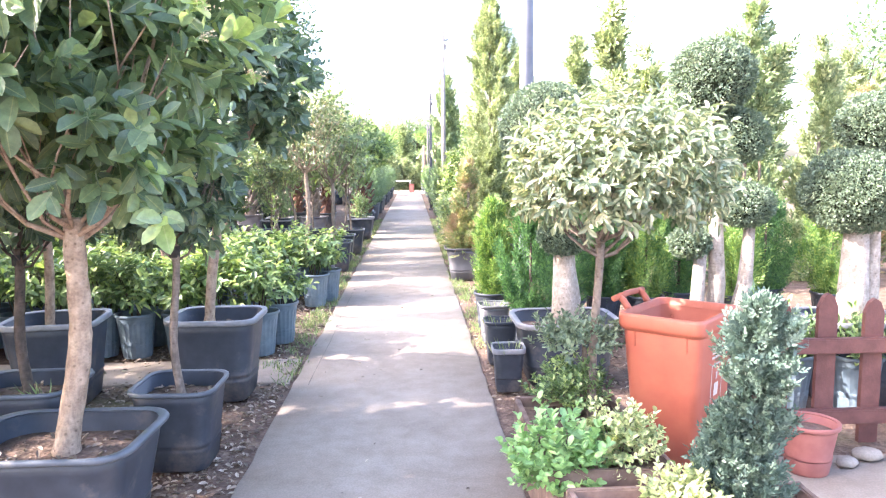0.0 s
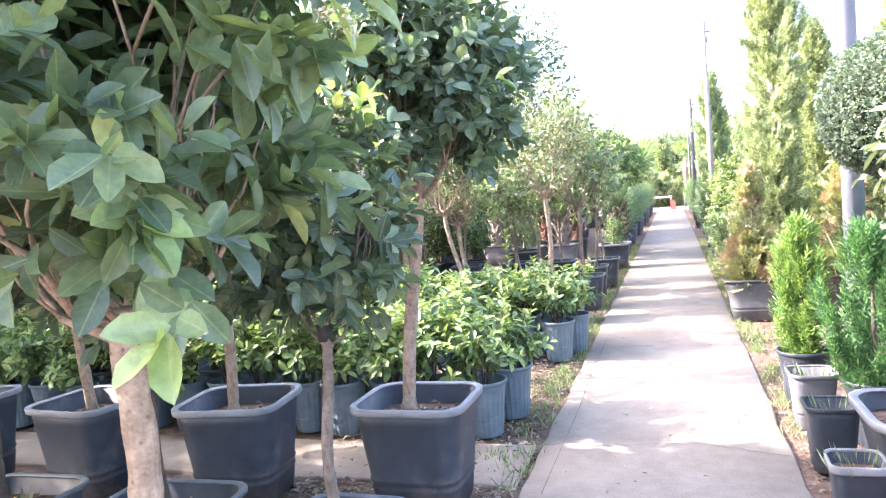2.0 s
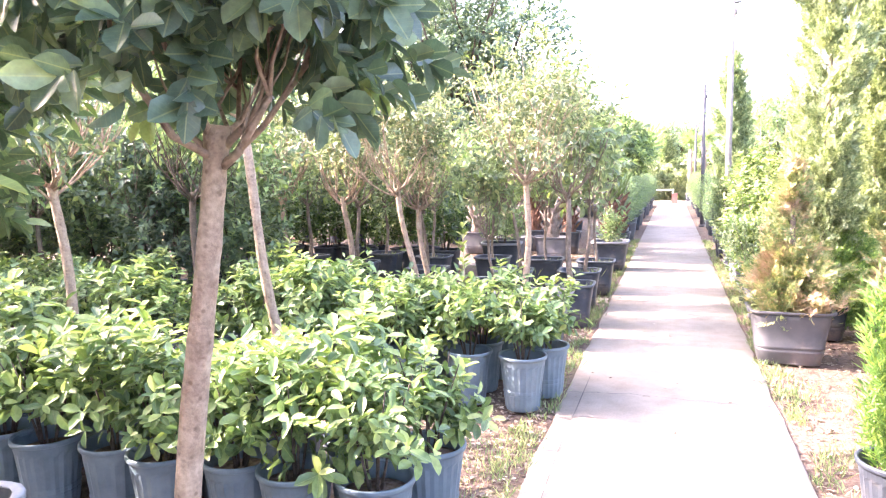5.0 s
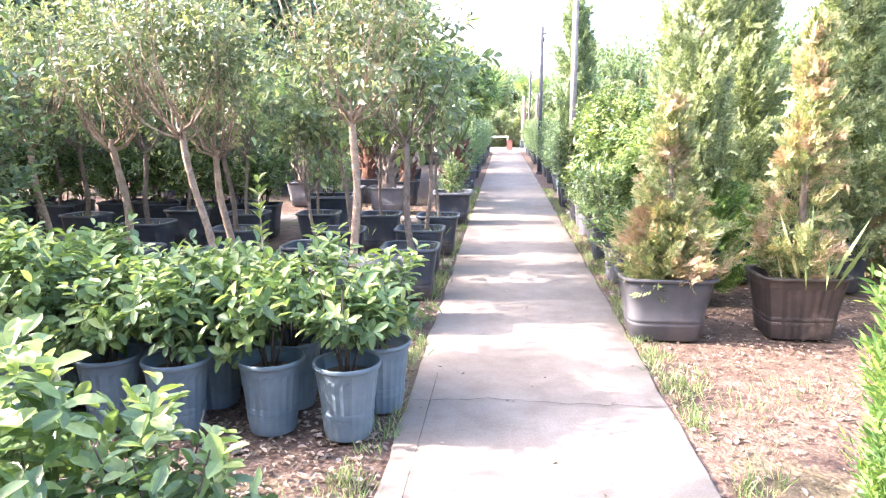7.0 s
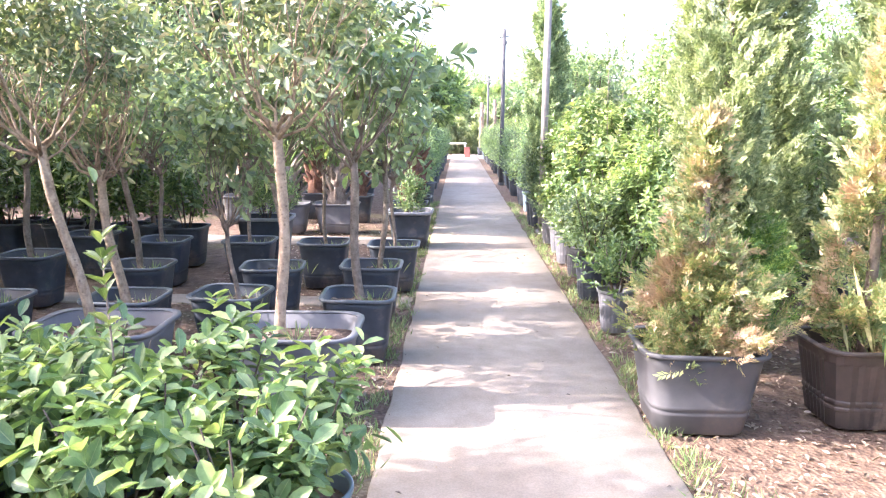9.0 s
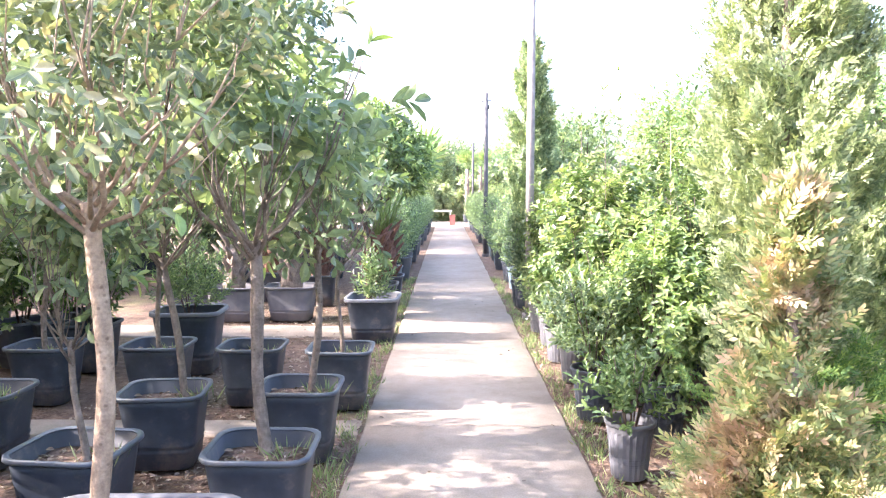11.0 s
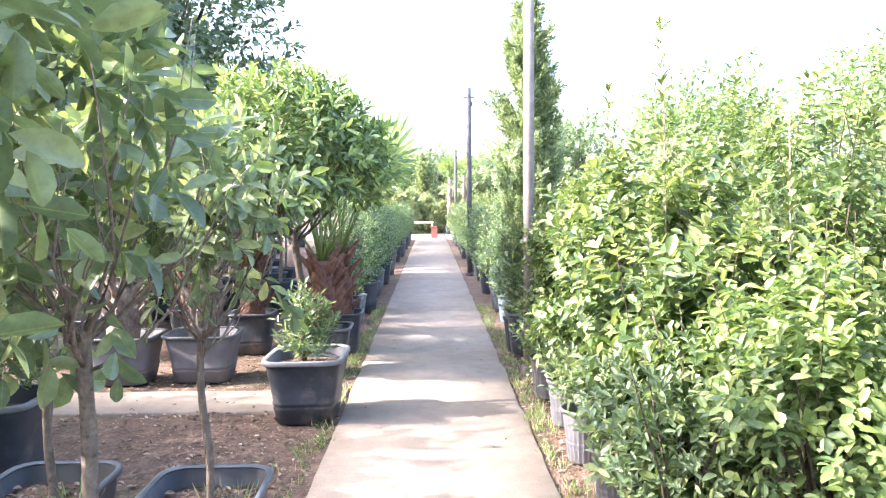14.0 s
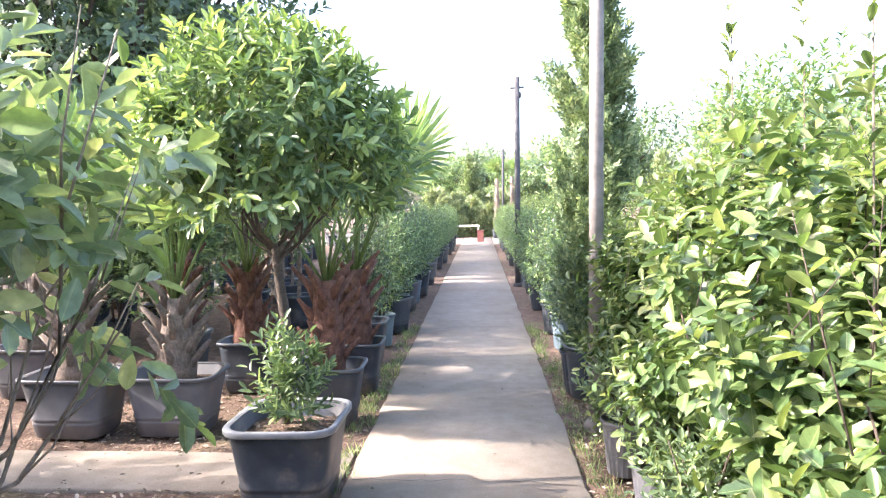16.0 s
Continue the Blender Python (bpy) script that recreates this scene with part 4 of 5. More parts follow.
rr = random.Random(9)
for i, (x, y) in enumerate([(-5.5, 13.4), (-5.5, 10.6), (-6.6, 11.4), (-6.6, 12.9), (-6.5, 14.4), (-7.6, 10.4), (-7.6, 12.0), (-7.7, 13.7), (-5.4, 9.7), (-6.6, 9.6), (-7.9, 8.9), (-4.2, 14.9), (-5.4, 14.9), (-7.4, 15.2), (-8.8, 11.2), (-8.8, 13.2), (-9.0, 9.4), (-8.4, 7.4), (-7.3, 7.2), (-8.6, 5.8), (-7.2, 5.2), (-6.0, 4.4), (-6.3, 3.0), (-5.0, 3.2), (-4.6, 1.7), (-3.2, 1.6), (-6.2, 1.2), (-6.3, 8.4), (-6.1, 7.3), (-6.2, 6.3)]):
    copy_thing(sources[i % 3], pose(x, y, 0, 0, 0, rr.uniform(0, 360)))

# thicket of tall shrubs behind the young trees
rr = random.Random(12)
thicket = [(-4.6 - 0.75 * i + rr.uniform(-.2, .2), 10.2 + rr.uniform(-.3, .3)) for i in range(7)] + [(-4.4 - 0.8 * i + rr.uniform(-.2, .2), 15.6 + rr.uniform(-.3, .3)) for i in range(7)] + [(-9.4 + rr.uniform(-.3, .3), 2.0 + 0.9 * i) for i in range(18)] + [(-3.6 - 0.8 * i, 19.9 + rr.uniform(-.3, .3)) for i in range(8)] + [(-5.4 + rr.uniform(-.4, .4), 21.5 + 1.3 * i) for i in range(8)]
for i, (x, y) in enumerate(thicket):
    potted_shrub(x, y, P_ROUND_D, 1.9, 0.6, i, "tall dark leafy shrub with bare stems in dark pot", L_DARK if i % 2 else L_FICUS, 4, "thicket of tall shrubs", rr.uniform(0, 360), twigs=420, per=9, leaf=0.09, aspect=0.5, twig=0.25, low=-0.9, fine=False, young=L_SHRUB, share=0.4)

field_tree(-2.6, 7.7, 2.05, 2.75, (0.7, 0.7, 0.6), 0.03, 38, (-0.28, 0.0), (0.05, 0), L_FIELD, P_FIELD, BARK_PALE, 0.07, 200, label="leaning young tree with pale trunk among potted shrubs")
field_tree(-3.95, 7.45, 1.6, 2.45, (0.85, 0.8, 0.7), 0.032, 39, (-0.15, 0.0), (0, 0), L_FIELD, P_FIELD, BARK_PALE, 0.07, 260, label="young tree with pale trunk among potted shrubs")
field_tree(-4.2, 9.0, 1.5, 2.4, (0.85, 0.8, 0.75), 0.03, 40, (0.0, 0.0), (0, 0), L_FICUS, P_FIELD, BARK_DARK, 0.085, 380, label="dark-stemmed young tree among potted shrubs")

for i in range(6):
    potted_shrub(-3.75 - 0.72 * i, 14.72 + 0.1 * (i % 2), P_SQ, 0.95, 0.4, i, "bushy green shrub in square dark plastic pot", L_GLOSS, 3, "shrubs beyond the young trees", 60.0 * i, twigs=150, per=9, leaf=0.075, aspect=0.46, young=L_SHRUB, lift=0.5, share=0.4)

# feathery shrub beyond the young trees
potted_shrub(-2.8, 14.66, P_BIG, 0.75, 0.36, 41, "dense feathery green shrub in large dark planter", L_SHRUB, 1, "", 5, scale=1.0, twigs=220, per=12, leaf=0.06, aspect=0.22)


# ---------- left: laurel, palms, hedge plants beyond the branch ----------
laurel = potted_tree(-1.25, 16.13, ("k", "rect", 0.61, 0.68, 0.5, POT_DARK, POT_RIM, 0), 1.45, 2.06, (0.74, 0.72, 0.66), L_LAUREL, "round-headed laurel tree with basal shoots in grey-rimmed planter", 0.03, BARK_DARK, (-0.06, 0.1), (-0.06, 0.1), 720, 10, 0.092, 0.36, 0.16, 51, 10, low=-0.7, shell=0.45, amount=0.18)
under("basal_growth", shrub_mesh(61, 0.58, 0.2, 80, 10, 0.075, L_FICUS, 0.34, 0.18), laurel, pose(0.02, -0.06, 0.4), "fresh leafy shoots at the base")


def fan_mesh(seed, n=30, R=0.62):
    """Fan frond: folded segments that radiate from the end of the stalk, in the x-z plane."""
    v, f = [], []
    rr2 = random.Random(seed)
    for i in range(n):
        a = radians(-105 + 210 * i / (n - 1))
        L = R * (0.8 + 0.2 * math.cos(a)) * rr2.uniform(0.92, 1.05)
        da = radians(3.4)
        droop = -0.12 * L * (1 - math.cos(a) * 0.5)
        o = len(v)
        for k, ww in ((0.0, 0.15), (0.45, 1.0), (0.75, 0.75), (1.0, 0.05)):
            for sg in (-1, 1):
                aa = a + sg * da * ww
                v.append((math.sin(aa) * L * k, 0.012 * (1 if sg > 0 else -1) * (i % 2 * 2 - 1) * ww + droop * k ** 3, math.cos(aa) * L * k))
        f += [(o, o + 1, o + 3, o + 2), (o + 2, o + 3, o + 5, o + 4), (o + 4, o + 5, o + 7, o + 6)]
    return mesh_np("frond", np.array(v), np.array(f), L_PALM)


FANS = [fan_mesh(s) for s in range(3)]


def palm(x, y, pot, trunk_h, label, seed, fronds=11, bark=BARK_PALM, reach=0.75):
    th = empty_at("potted_palm", x, y, label, "palm", "palms in planters")
    z = pot_parts(th, *pot)
    rr2 = random.Random(seed)
    under("trunk", tube("trunk", [(0, 0, z - 0.02), (0, 0, z + 0.1), (0.01, 0, z + trunk_h * 0.6), (0, 0, z + trunk_h)], [0.14, 0.15, 0.12, 0.09], bark, 12), th)
    for i in range(22):
        k = i / 22
        a = i * 2.4 + rr2.uniform(-.2, .2)
        h = z + 0.08 + trunk_h * 0.9 * k
        s = 0.13 - 0.03 * k
        ln = rr2.uniform(0.16, 0.30)
        pts = [(s * 0.6 * math.cos(a), s * 0.6 * math.sin(a), h - 0.03), (s * 1.1 * math.cos(a), s * 1.1 * math.sin(a), h + ln * 0.3), ((s + ln * 0.55) * math.cos(a), (s + ln * 0.55) * math.sin(a), h + ln * 0.85)]
        under("leaf_base", tube("leaf_base", pts, [0.045, 0.034, 0.014], bark, 6), th)
    for i in range(fronds):
        a = i * 2.4 + rr2.uniform(-.25, .25)
        el = radians(rr2.uniform(52, 84))
        L = reach * rr2.uniform(0.7, 1.1)
        top = Vector((math.cos(a) * math.cos(el) * L, math.sin(a) * math.cos(el) * L, z + trunk_h + math.sin(el) * L))
        stalk = under("stalk", tube("stalk", [(0, 0, z + trunk_h - 0.05), tuple(Vector((0, 0, z + trunk_h)).lerp(top, 0.5) + Vector((0, 0, 0.05))), tuple(top)], [0.014, 0.01, 0.007], L_PALM, 6), th)
        q = (top - Vector((0, 0, z + trunk_h))).to_track_quat("Z", "Y").to_matrix().to_4x4()
        under("fan", FANS[i % 3], stalk, Matrix.Translation(top) @ q @ pose(0, 0, 0, rr2.uniform(-15, 20), 0, rr2.uniform(-30, 30)))
    return th


palm(-2.46, 17.4, P_PALM, 0.62, "palm with grey shaggy trunk in grey plastic planter", 1, 9, BARK_GREY, 0.95)
palm(-3.2, 17.34, P_PALM, 0.62, "palm with grey shaggy trunk in grey plastic planter", 2, 9, BARK_GREY, 0.95)
palm(-1.36, 17.6, P_MID, 0.72, "palm with red-brown cut leaf bases in dark planter", 3, 10, BARK_PALM, 1.05)
palm(-1.30, 18.55, P_FIELD, 0.72, "palm with red-brown cut leaf bases in dark planter", 4, 10, BARK_PALM, 1.1)
palm(-2.3, 18.6, P_FIELD, 0.7, "palm with shaggy trunk in dark planter", 5, 9, BARK_PALM, 1.0)
palm(-4.2, 18.4, P_PALM, 0.7, "palm with grey shaggy trunk in grey plastic planter", 6, 9, BARK_GREY, 1.0)
palm(-3.1, 19.0, P_FIELD, 0.75, "palm with shaggy trunk in dark planter", 7, 9, BARK_PALM, 1.1)


def hedge_plant(x, y, h, r, seed, material, label, pot=P_ROUND_D, group="", twigs=330, leaf=0.05, aspect=0.5, variants=3):
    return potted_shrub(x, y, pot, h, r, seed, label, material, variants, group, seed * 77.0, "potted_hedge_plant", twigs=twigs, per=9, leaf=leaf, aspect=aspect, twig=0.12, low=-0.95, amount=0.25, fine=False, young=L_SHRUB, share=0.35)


rr = random.Random(21)
for i in range(26):
    y = 19.7 + i * 0.95
    hedge_plant(-1.38 + rr.uniform(-.05, .05), y, 1.35, 0.38, i % 3, L_LAUREL if i % 3 else L_DARK, "upright dark green hedge shrub in blue-grey pot", (P_ROUND if i % 2 else P_FIELD), "hedge shrubs lining the path")
rr = random.Random(33)
for i in range(34):
    x, y = -2.5 - rr.random() * 5.5, 19.8 + rr.random() * 24
    copy_thing(sources[i % 3], pose(x, y, 0, 0, 0, rr.uniform(0, 360)) @ Matrix.Scale(1.0, 4))

# ---------- right of the path: troughs, topiary, bin ----------
def box_bm(bm, x0, x1, y0, y1, z0, z1, bevel=0.0):
    vs = [bm.verts.new((x, y, z)) for z in (z0, z1) for x, y in ((x0, y0), (x1, y0), (x1, y1), (x0, y1))]
    fs = [bm.faces.new([vs[i] for i in q]) for q in ((3, 2, 1, 0), (4, 5, 6, 7), (0, 1, 5, 4), (1, 2, 6, 5), (2, 3, 7, 6), (3, 0, 4, 7))]
    if bevel:
        es = list({e for f in fs for e in f.edges})
        bmesh.ops.bevel(bm, geom=es, offset=bevel, segments=2, affect="EDGES")


def box_part(name, parent, x0, x1, y0, y1, z0, z1, material, bevel=0.006, m=None, label=""):
    bm = bmesh.new()
    box_bm(bm, x0, x1, y0, y1, z0, z1, bevel)
    return under(name, mesh_bm(name, bm, material), parent, m, label)


def trough(x, y, w, d, h, turn, label):
    th = empty_at("planter_trough", x, y, label, "planter", "", turn)
    t = 0.03
    box_part("side_board", th, -w / 2, w / 2, -d / 2, -d / 2 + t, 0, h, TROUGH_WOOD)
    box_part("side_board", th, -w / 2, w / 2, d / 2 - t, d / 2, 0, h, TROUGH_WOOD)
    box_part("end_board", th, -w / 2, -w / 2 + t, -d / 2 + t + .002, d / 2 - t - .002, 0, h - .002, TROUGH_WOOD)
    box_part("end_board", th, w / 2 - t, w / 2, -d / 2 + t + .002, d / 2 - t - .002, 0, h - .002, TROUGH_WOOD)
    box_part("soil", th, -w / 2 + t + .002, w / 2 - t - .002, -d / 2 + t + .002, d / 2 - t - .002, 0.02, h - 0.05, SOIL, 0.0)
    return th


trough(0.74, 3.68, 0.56, 0.98, 0.33, 0, "weathered brown wooden trough planted with small shrubs")
trough(0.98, 2.62, 0.95, 0.86, 0.33, 0, "weathered brown wooden trough with yellow shrub and conifer")


def planted(name, x, y, z, label, category, parts):
    th = empty_at(name, x, y, label, category, z=z)
    for nm, me, m in parts:
        under(nm, me, th, m)
    return th


planted("herb_bush", 0.53, 3.3, 0.22, "bright green leafy herb bush spilling over a trough", "shrub", [("branching", stems_mesh(3, 0.3, 0.22), None), ("foliage", shrub_mesh(71, 0.32, 0.22, 120, 9, 0.046, L_MINT, 0.66, 0.11), pose(0, 0, -0.02))])
planted("variegated_bush", 0.82, 3.36, 0.24, "rounded cream-green variegated bush in a trough", "shrub", [("branching", stems_mesh(4, 0.3, 0.2), None), ("foliage", shrub_mesh(72, 0.32, 0.18, 190, 9, 0.03, L_YELLOW, 0.6, 0.07), None)])
planted("variegated_bush", 0.9, 2.88, 0.26, "low yellow variegated bush in a trough", "shrub", [("branching", stems_mesh(4, 0.2, 0.2), None), ("foliage", shrub_mesh(73, 0.2, 0.15, 120, 9, 0.03, L_YELLOW, 0.6, 0.07), None)])
planted("dwarf_conifer", 1.22, 2.98, 0.28, "blue-green dense dwarf conifer with twin tips", "conifer", [("trunk", tube("trunk", [(0, 0, -0.02), (0, 0, 0.6)], [0.03, 0.01], BARK_DARK), None), ("foliage", conifer_mesh("foliage", 0.8, 0.135, 4200, 7, 0.045, 0.5, L_SPRUCE, 2, "column", 0.9, 0.026), None), ("side_foliage", conifer_mesh("side_foliage", 0.42, 0.17, 2200, 7, 0.045, 0.5, L_SPRUCE, 3, "cone", 0.9, 0.026), pose(-0.12, 0.0, -0.04))])


def clipped_ball(name, rx, rz, seed, material=None, n=2600, leaf=0.019, dome=0.0):
    """Clipped foliage: small leaves on a nearly smooth lumpy surface."""
    d = unit(RNG.normal(size=(n, 3)))
    r = lumpy(d, seed, 0.07, 2.6) * (1 - 0.06 * RNG.random(n))
    p = d * r[:, None] * np.array([rx, rx, rz])
    if dome:
        p[:, 2] = np.maximum(p[:, 2], -rz * dome + 0.03 * RNG.random(n))
    w = unit(d + RNG.normal(0, 0.55, (n, 3)) + np.array([0, 0, 0.2]))
    b = np.repeat(p, 3, 0) + RNG.normal(0, leaf * 0.4, (n * 3, 3))
    ww = unit(np.repeat(w, 3, 0) + RNG.normal(0, 0.6, (n * 3, 3)))
    L = leaf * RNG.uniform(0.7, 1.3, n * 3)
    return leaf_mesh(name, b, ww, RNG.normal(size=(n * 3, 3)), L, L * 0.62, material or L_BOX, 0.15, 0.1, fine=False)


# Added solid core that stops see-through; its dark colour stands for inner shade.
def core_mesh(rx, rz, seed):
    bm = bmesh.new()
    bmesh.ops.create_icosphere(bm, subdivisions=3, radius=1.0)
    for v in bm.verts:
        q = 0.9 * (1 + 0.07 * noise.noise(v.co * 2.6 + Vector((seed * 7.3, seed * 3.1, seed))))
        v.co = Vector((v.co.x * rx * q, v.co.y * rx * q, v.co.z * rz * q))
    return mesh_bm("dark_core", bm, CORE, True)


def topiary(x, y, pot, stems, balls, label, seed):
    th = empty_at("cloud_topiary", x, y, label, "topiary", "clipped topiary trees")
    z = pot_parts(th, *pot)
    for i, (pts, rad) in enumerate(stems):
        pts = [(a, b, c if c > 0 else z - 0.03) for a, b, c in pts]
        under("stem", tube("stem", pts, rad, BARK_TOPIARY, 10), th)
    for i, (bx, by, bz, rx, rz) in enumerate(balls):
        f = under("clipped_ball", clipped_ball("clipped_ball", rx, rz, seed + i, None, int(15000 * rx * rx * 4) + 700), th, pose(bx, by, bz))
        under("core_fill", core_mesh(rx, rz, seed + i), f)
    return th


topiary(1.04, 5.55, ("tbox", "rect", 0.78, 0.66, 0.48, POT_DARK, POT_RIM, 0),
        [([(0.0, 0, 0), (0.0, 0, 0.6), (-0.01, 0, 1.0)], [0.105, 0.095, 0.075]), ([(0.05, 0.05, 0), (0.08, 0.06, 0.6), (0.02, 0.08, 1.0), (-0.06, 0.1, 1.65)], [0.06, 0.055, 0.045, 0.03])],
        [(-0.02, -0.02, 1.08, 0.18, 0.13), (-0.13, 0.1, 1.86, 0.35, 0.34)], "cloud-pruned topiary with thick pale trunk in grey-rimmed planter", 81)
topiary(1.95, 4.98, P_BIG,
        [([(-0.16, 0, 0), (-0.14, 0, 0.7), (-0.12, 0.02, 1.0)], [0.05, 0.045, 0.04]), ([(-0.02, 0.02, 0), (0.0, 0.02, 0.8), (-0.04, 0, 1.4), (-0.1, 0, 1.95)], [0.06, 0.055, 0.04, 0.025]), ([(0.1, 0, 0), (0.18, 0, 0.8), (0.2, 0, 1.2)], [0.055, 0.05, 0.035])],
        [(-0.09, 0.0, 2.16, 0.26, 0.24), (0.1, 0.02, 1.78, 0.19, 0.17), (0.16, 0.0, 1.33, 0.18, 0.14), (-0.18, 0.05, 1.08, 0.13, 0.1)], "cloud-pruned topiary with several pale trunks and domed heads", 85)
topiary(2.86, 4.95, P_BIG,
        [([(0.0, 0, 0), (0.0, 0, 0.7), (0.0, 0, 1.3)], [0.11, 0.1, 0.07]), ([(0.1, 0.02, 0), (0.14, 0.02, 0.7), (0.12, 0, 1.6)], [0.06, 0.05, 0.03])],
        [(-0.02, 0.0, 1.42, 0.34, 0.27), (0.12, 0.04, 1.86, 0.24, 0.2)], "cloud-pruned topiary with broad clipped heads behind fence", 89)
planted("layered_shrub", 0.78, 4.02, 0.28, "small layered clipped shrub in a trough", "topiary", [("stem", tube("stem", [(0, 0, -0.02), (0.04, 0, 0.25), (0.02, 0, 0.5)], [0.018, 0.014, 0.01], BARK_GREY), None), ("clipped_foliage", shrub_mesh(75, 0.30, 0.2, 170, 9, 0.034, L_SHRUB, 0.55, 0.08), pose(-0.04, 0, 0.0)), ("upper_foliage", shrub_mesh(76, 0.19, 0.24, 200, 9, 0.032, L_BOX, 0.5, 0.08), pose(0.0, 0, 0.33))])
planted("variegated_standard", 0.84, 3.95, 0.28, "standard tree with broad cream-edged variegated crown", "tree", [("trunk", tube("trunk", trunk_line(0, 0, -0.02, 0.03, 0, 0.98, 0.02, 2), [0.026, 0.024, 0.023, 0.023, 0.022, 0.022, 0.024], BARK_GREY), None), ("branchwork", join_tubes("boughs", boughs(0.96, 0.42, 0.45, 9, 5, 0.014, (0.03, 0)), BARK_GREY), None), ("crown", leaf_crown("crown", 820, (0.55, 0.52, 0.38), 77, 9, 0.12, 0.056, 0.38, L_VARI, 0.5, 0.2, 2.2, -0.75, 0.9, 0.35, 0.3), pose(0.13, 0, 1.3))])
for i, (x, y, h, r, m) in enumerate(((0.68, 7.2, 0.95, 0.15, L_THUJA), (0.93, 6.42, 0.98, 0.22, L_THUJA_D), (1.32, 6.75, 1.1, 0.28, L_THUJA_D), (1.72, 6.95, 1.0, 0.25, L_THUJA_D), (2.1, 6.9, 1.05, 0.27, L_THUJA), (2.5, 7.1, 0.95, 0.25, L_THUJA_D), (2.95, 6.9, 1.1, 0.27, L_THUJA), (3.4, 7.2, 1.0, 0.27, L_THUJA_D), (3.9, 6.9, 1.1, 0.27, L_THUJA))):
    th = empty_at("potted_thuja", x, y, ("lime green" if m is L_THUJA else "dark green") + " feathery thuja in small dark pot", "conifer", "small thujas in pots")
    z = pot_parts(th, *P_ROUND_D)
    under("trunk", tube("trunk", [(0, 0, z - 0.02), (0, 0, z + 0.7 * h)], [0.02, 0.008], BARK_DARK), th)
    under("foliage", conifer_mesh("foliage", h, r, 2200, 7, 0.10, 0.2, m, i, "flame", 2.2, 0.03), th, pose(0, 0, z - 0.05))
for x, y, p in ((0.585, 5.32, P_SMALL), (0.61, 6.02, ("small_b", "rect", 0.27, 0.27, 0.36, POT_DARK, POT_DARK, 0)), (0.64, 6.7, ("small_c", "rect", 0.28, 0.28, 0.36, POT_GREY, POT_GREY, 0))):
    th = empty_at("plant_pot", x, y, "square plastic pot with soil and weeds beside the path", "plant pot")
    z = pot_parts(th, *p)
    under("weed_tuft", cached(("weed", 1), lambda: grass_mesh(38, 0.08, 0.12, 1)), th, pose(0, 0, z))["kind"] = "stuff"


def wheelie_bin(x, y, turn):
    th = empty_at("wheeled_bin", x, y, "open orange-red plastic wheeled bin with worn white print", "bin", "", turn)
    th.scale = (0.95, 0.95, 0.95)
    w, d = 0.60, 0.47
    def ring(kx, ky, ox=0.0):
        return [(a + ox, b) for a, b in rounded_rect(d * kx, w * ky, 0.05, 4)]
    body = [(ring(0.70, 0.74, 0.02), 0.05), (ring(0.74, 0.78, 0.02), 0.07), (ring(0.92, 0.9), 0.80), (ring(0.92, 0.9), 0.86), (ring(0.87, 0.86), 0.865), (ring(0.70, 0.74, 0.02), 0.12)]
    under("body", loft("body", body, BIN_RED), th)
    rim = [(ring(0.92, 0.9), 0.80), (ring(0.98, 0.96), 0.812), (ring(1.0, 0.99), 0.83), (ring(1.0, 0.99), 0.88), (ring(0.99, 0.98), 0.895), (ring(0.90, 0.88), 0.893), (ring(0.865, 0.855), 0.86)]
    under("rim", loft("rim", rim, BIN_RED, False, False), th)
    for s in (-1, 1):
        for k in (-0.14, 0.14):
            box_part("rib", th, k - 0.008, k + 0.008, s * 0.262 - 0.014, s * 0.262 + 0.014, 0.72, 0.805, BIN_RED, 0.004)
        under("handle_bracket", tube("handle_bracket", [(-0.22, s * 0.13, 0.86), (-0.27, s * 0.13, 0.93), (-0.3, s * 0.13, 0.95)], [0.022, 0.02, 0.018], BIN_RED, 8), th)
        under("wheel", tube("wheel", [(-0.2, s * 0.19, 0.08), (-0.2, s * 0.235, 0.08)], [0.08, 0.08], RUBBER, 20), th)
    under("handle", tube("handle", [(-0.3, -0.19, 0.945), (-0.305, 0.0, 0.95), (-0.3, 0.19, 0.945)], [0.017, 0.017, 0.017], BIN_RED, 10), th)
    # worn print on the front: bars and a plain frame
    slope = math.atan2(0.92 * d / 2 - 0.74 * d / 2 - 0.02, 0.73)
    def on_front(z):
        return 0.74 * d / 2 + 0.02 + (z - 0.07) * math.tan(slope) + 0.003
    def bar(y0, y1, z0, z1):
        bm = bmesh.new()
        q = [bm.verts.new((on_front(z), yy, z)) for yy, z in ((y0, z0), (y1, z0), (y1, z1), (y0, z1))]
        bm.faces.new(q)
        under("print", mesh_bm("print", bm, WHITE_PRINT), th, None, "worn white print")
    for z0 in (0.66, 0.685, 0.71):
        bar(-0.09, 0.09, z0, z0 + 0.014)
    bar(-0.085, -0.075, 0.40, 0.63)
    bar(0.075, 0.085, 0.40, 0.63)
    bar(-0.085, 0.085, 0.62, 0.63)
    bar(-0.085, 0.085, 0.40, 0.41)
    bar(-0.035, 0.03, 0.45, 0.52)
    bar(-0.015, 0.01, 0.54, 0.58)
    return th


wheelie_bin(1.3, 3.97, -42)


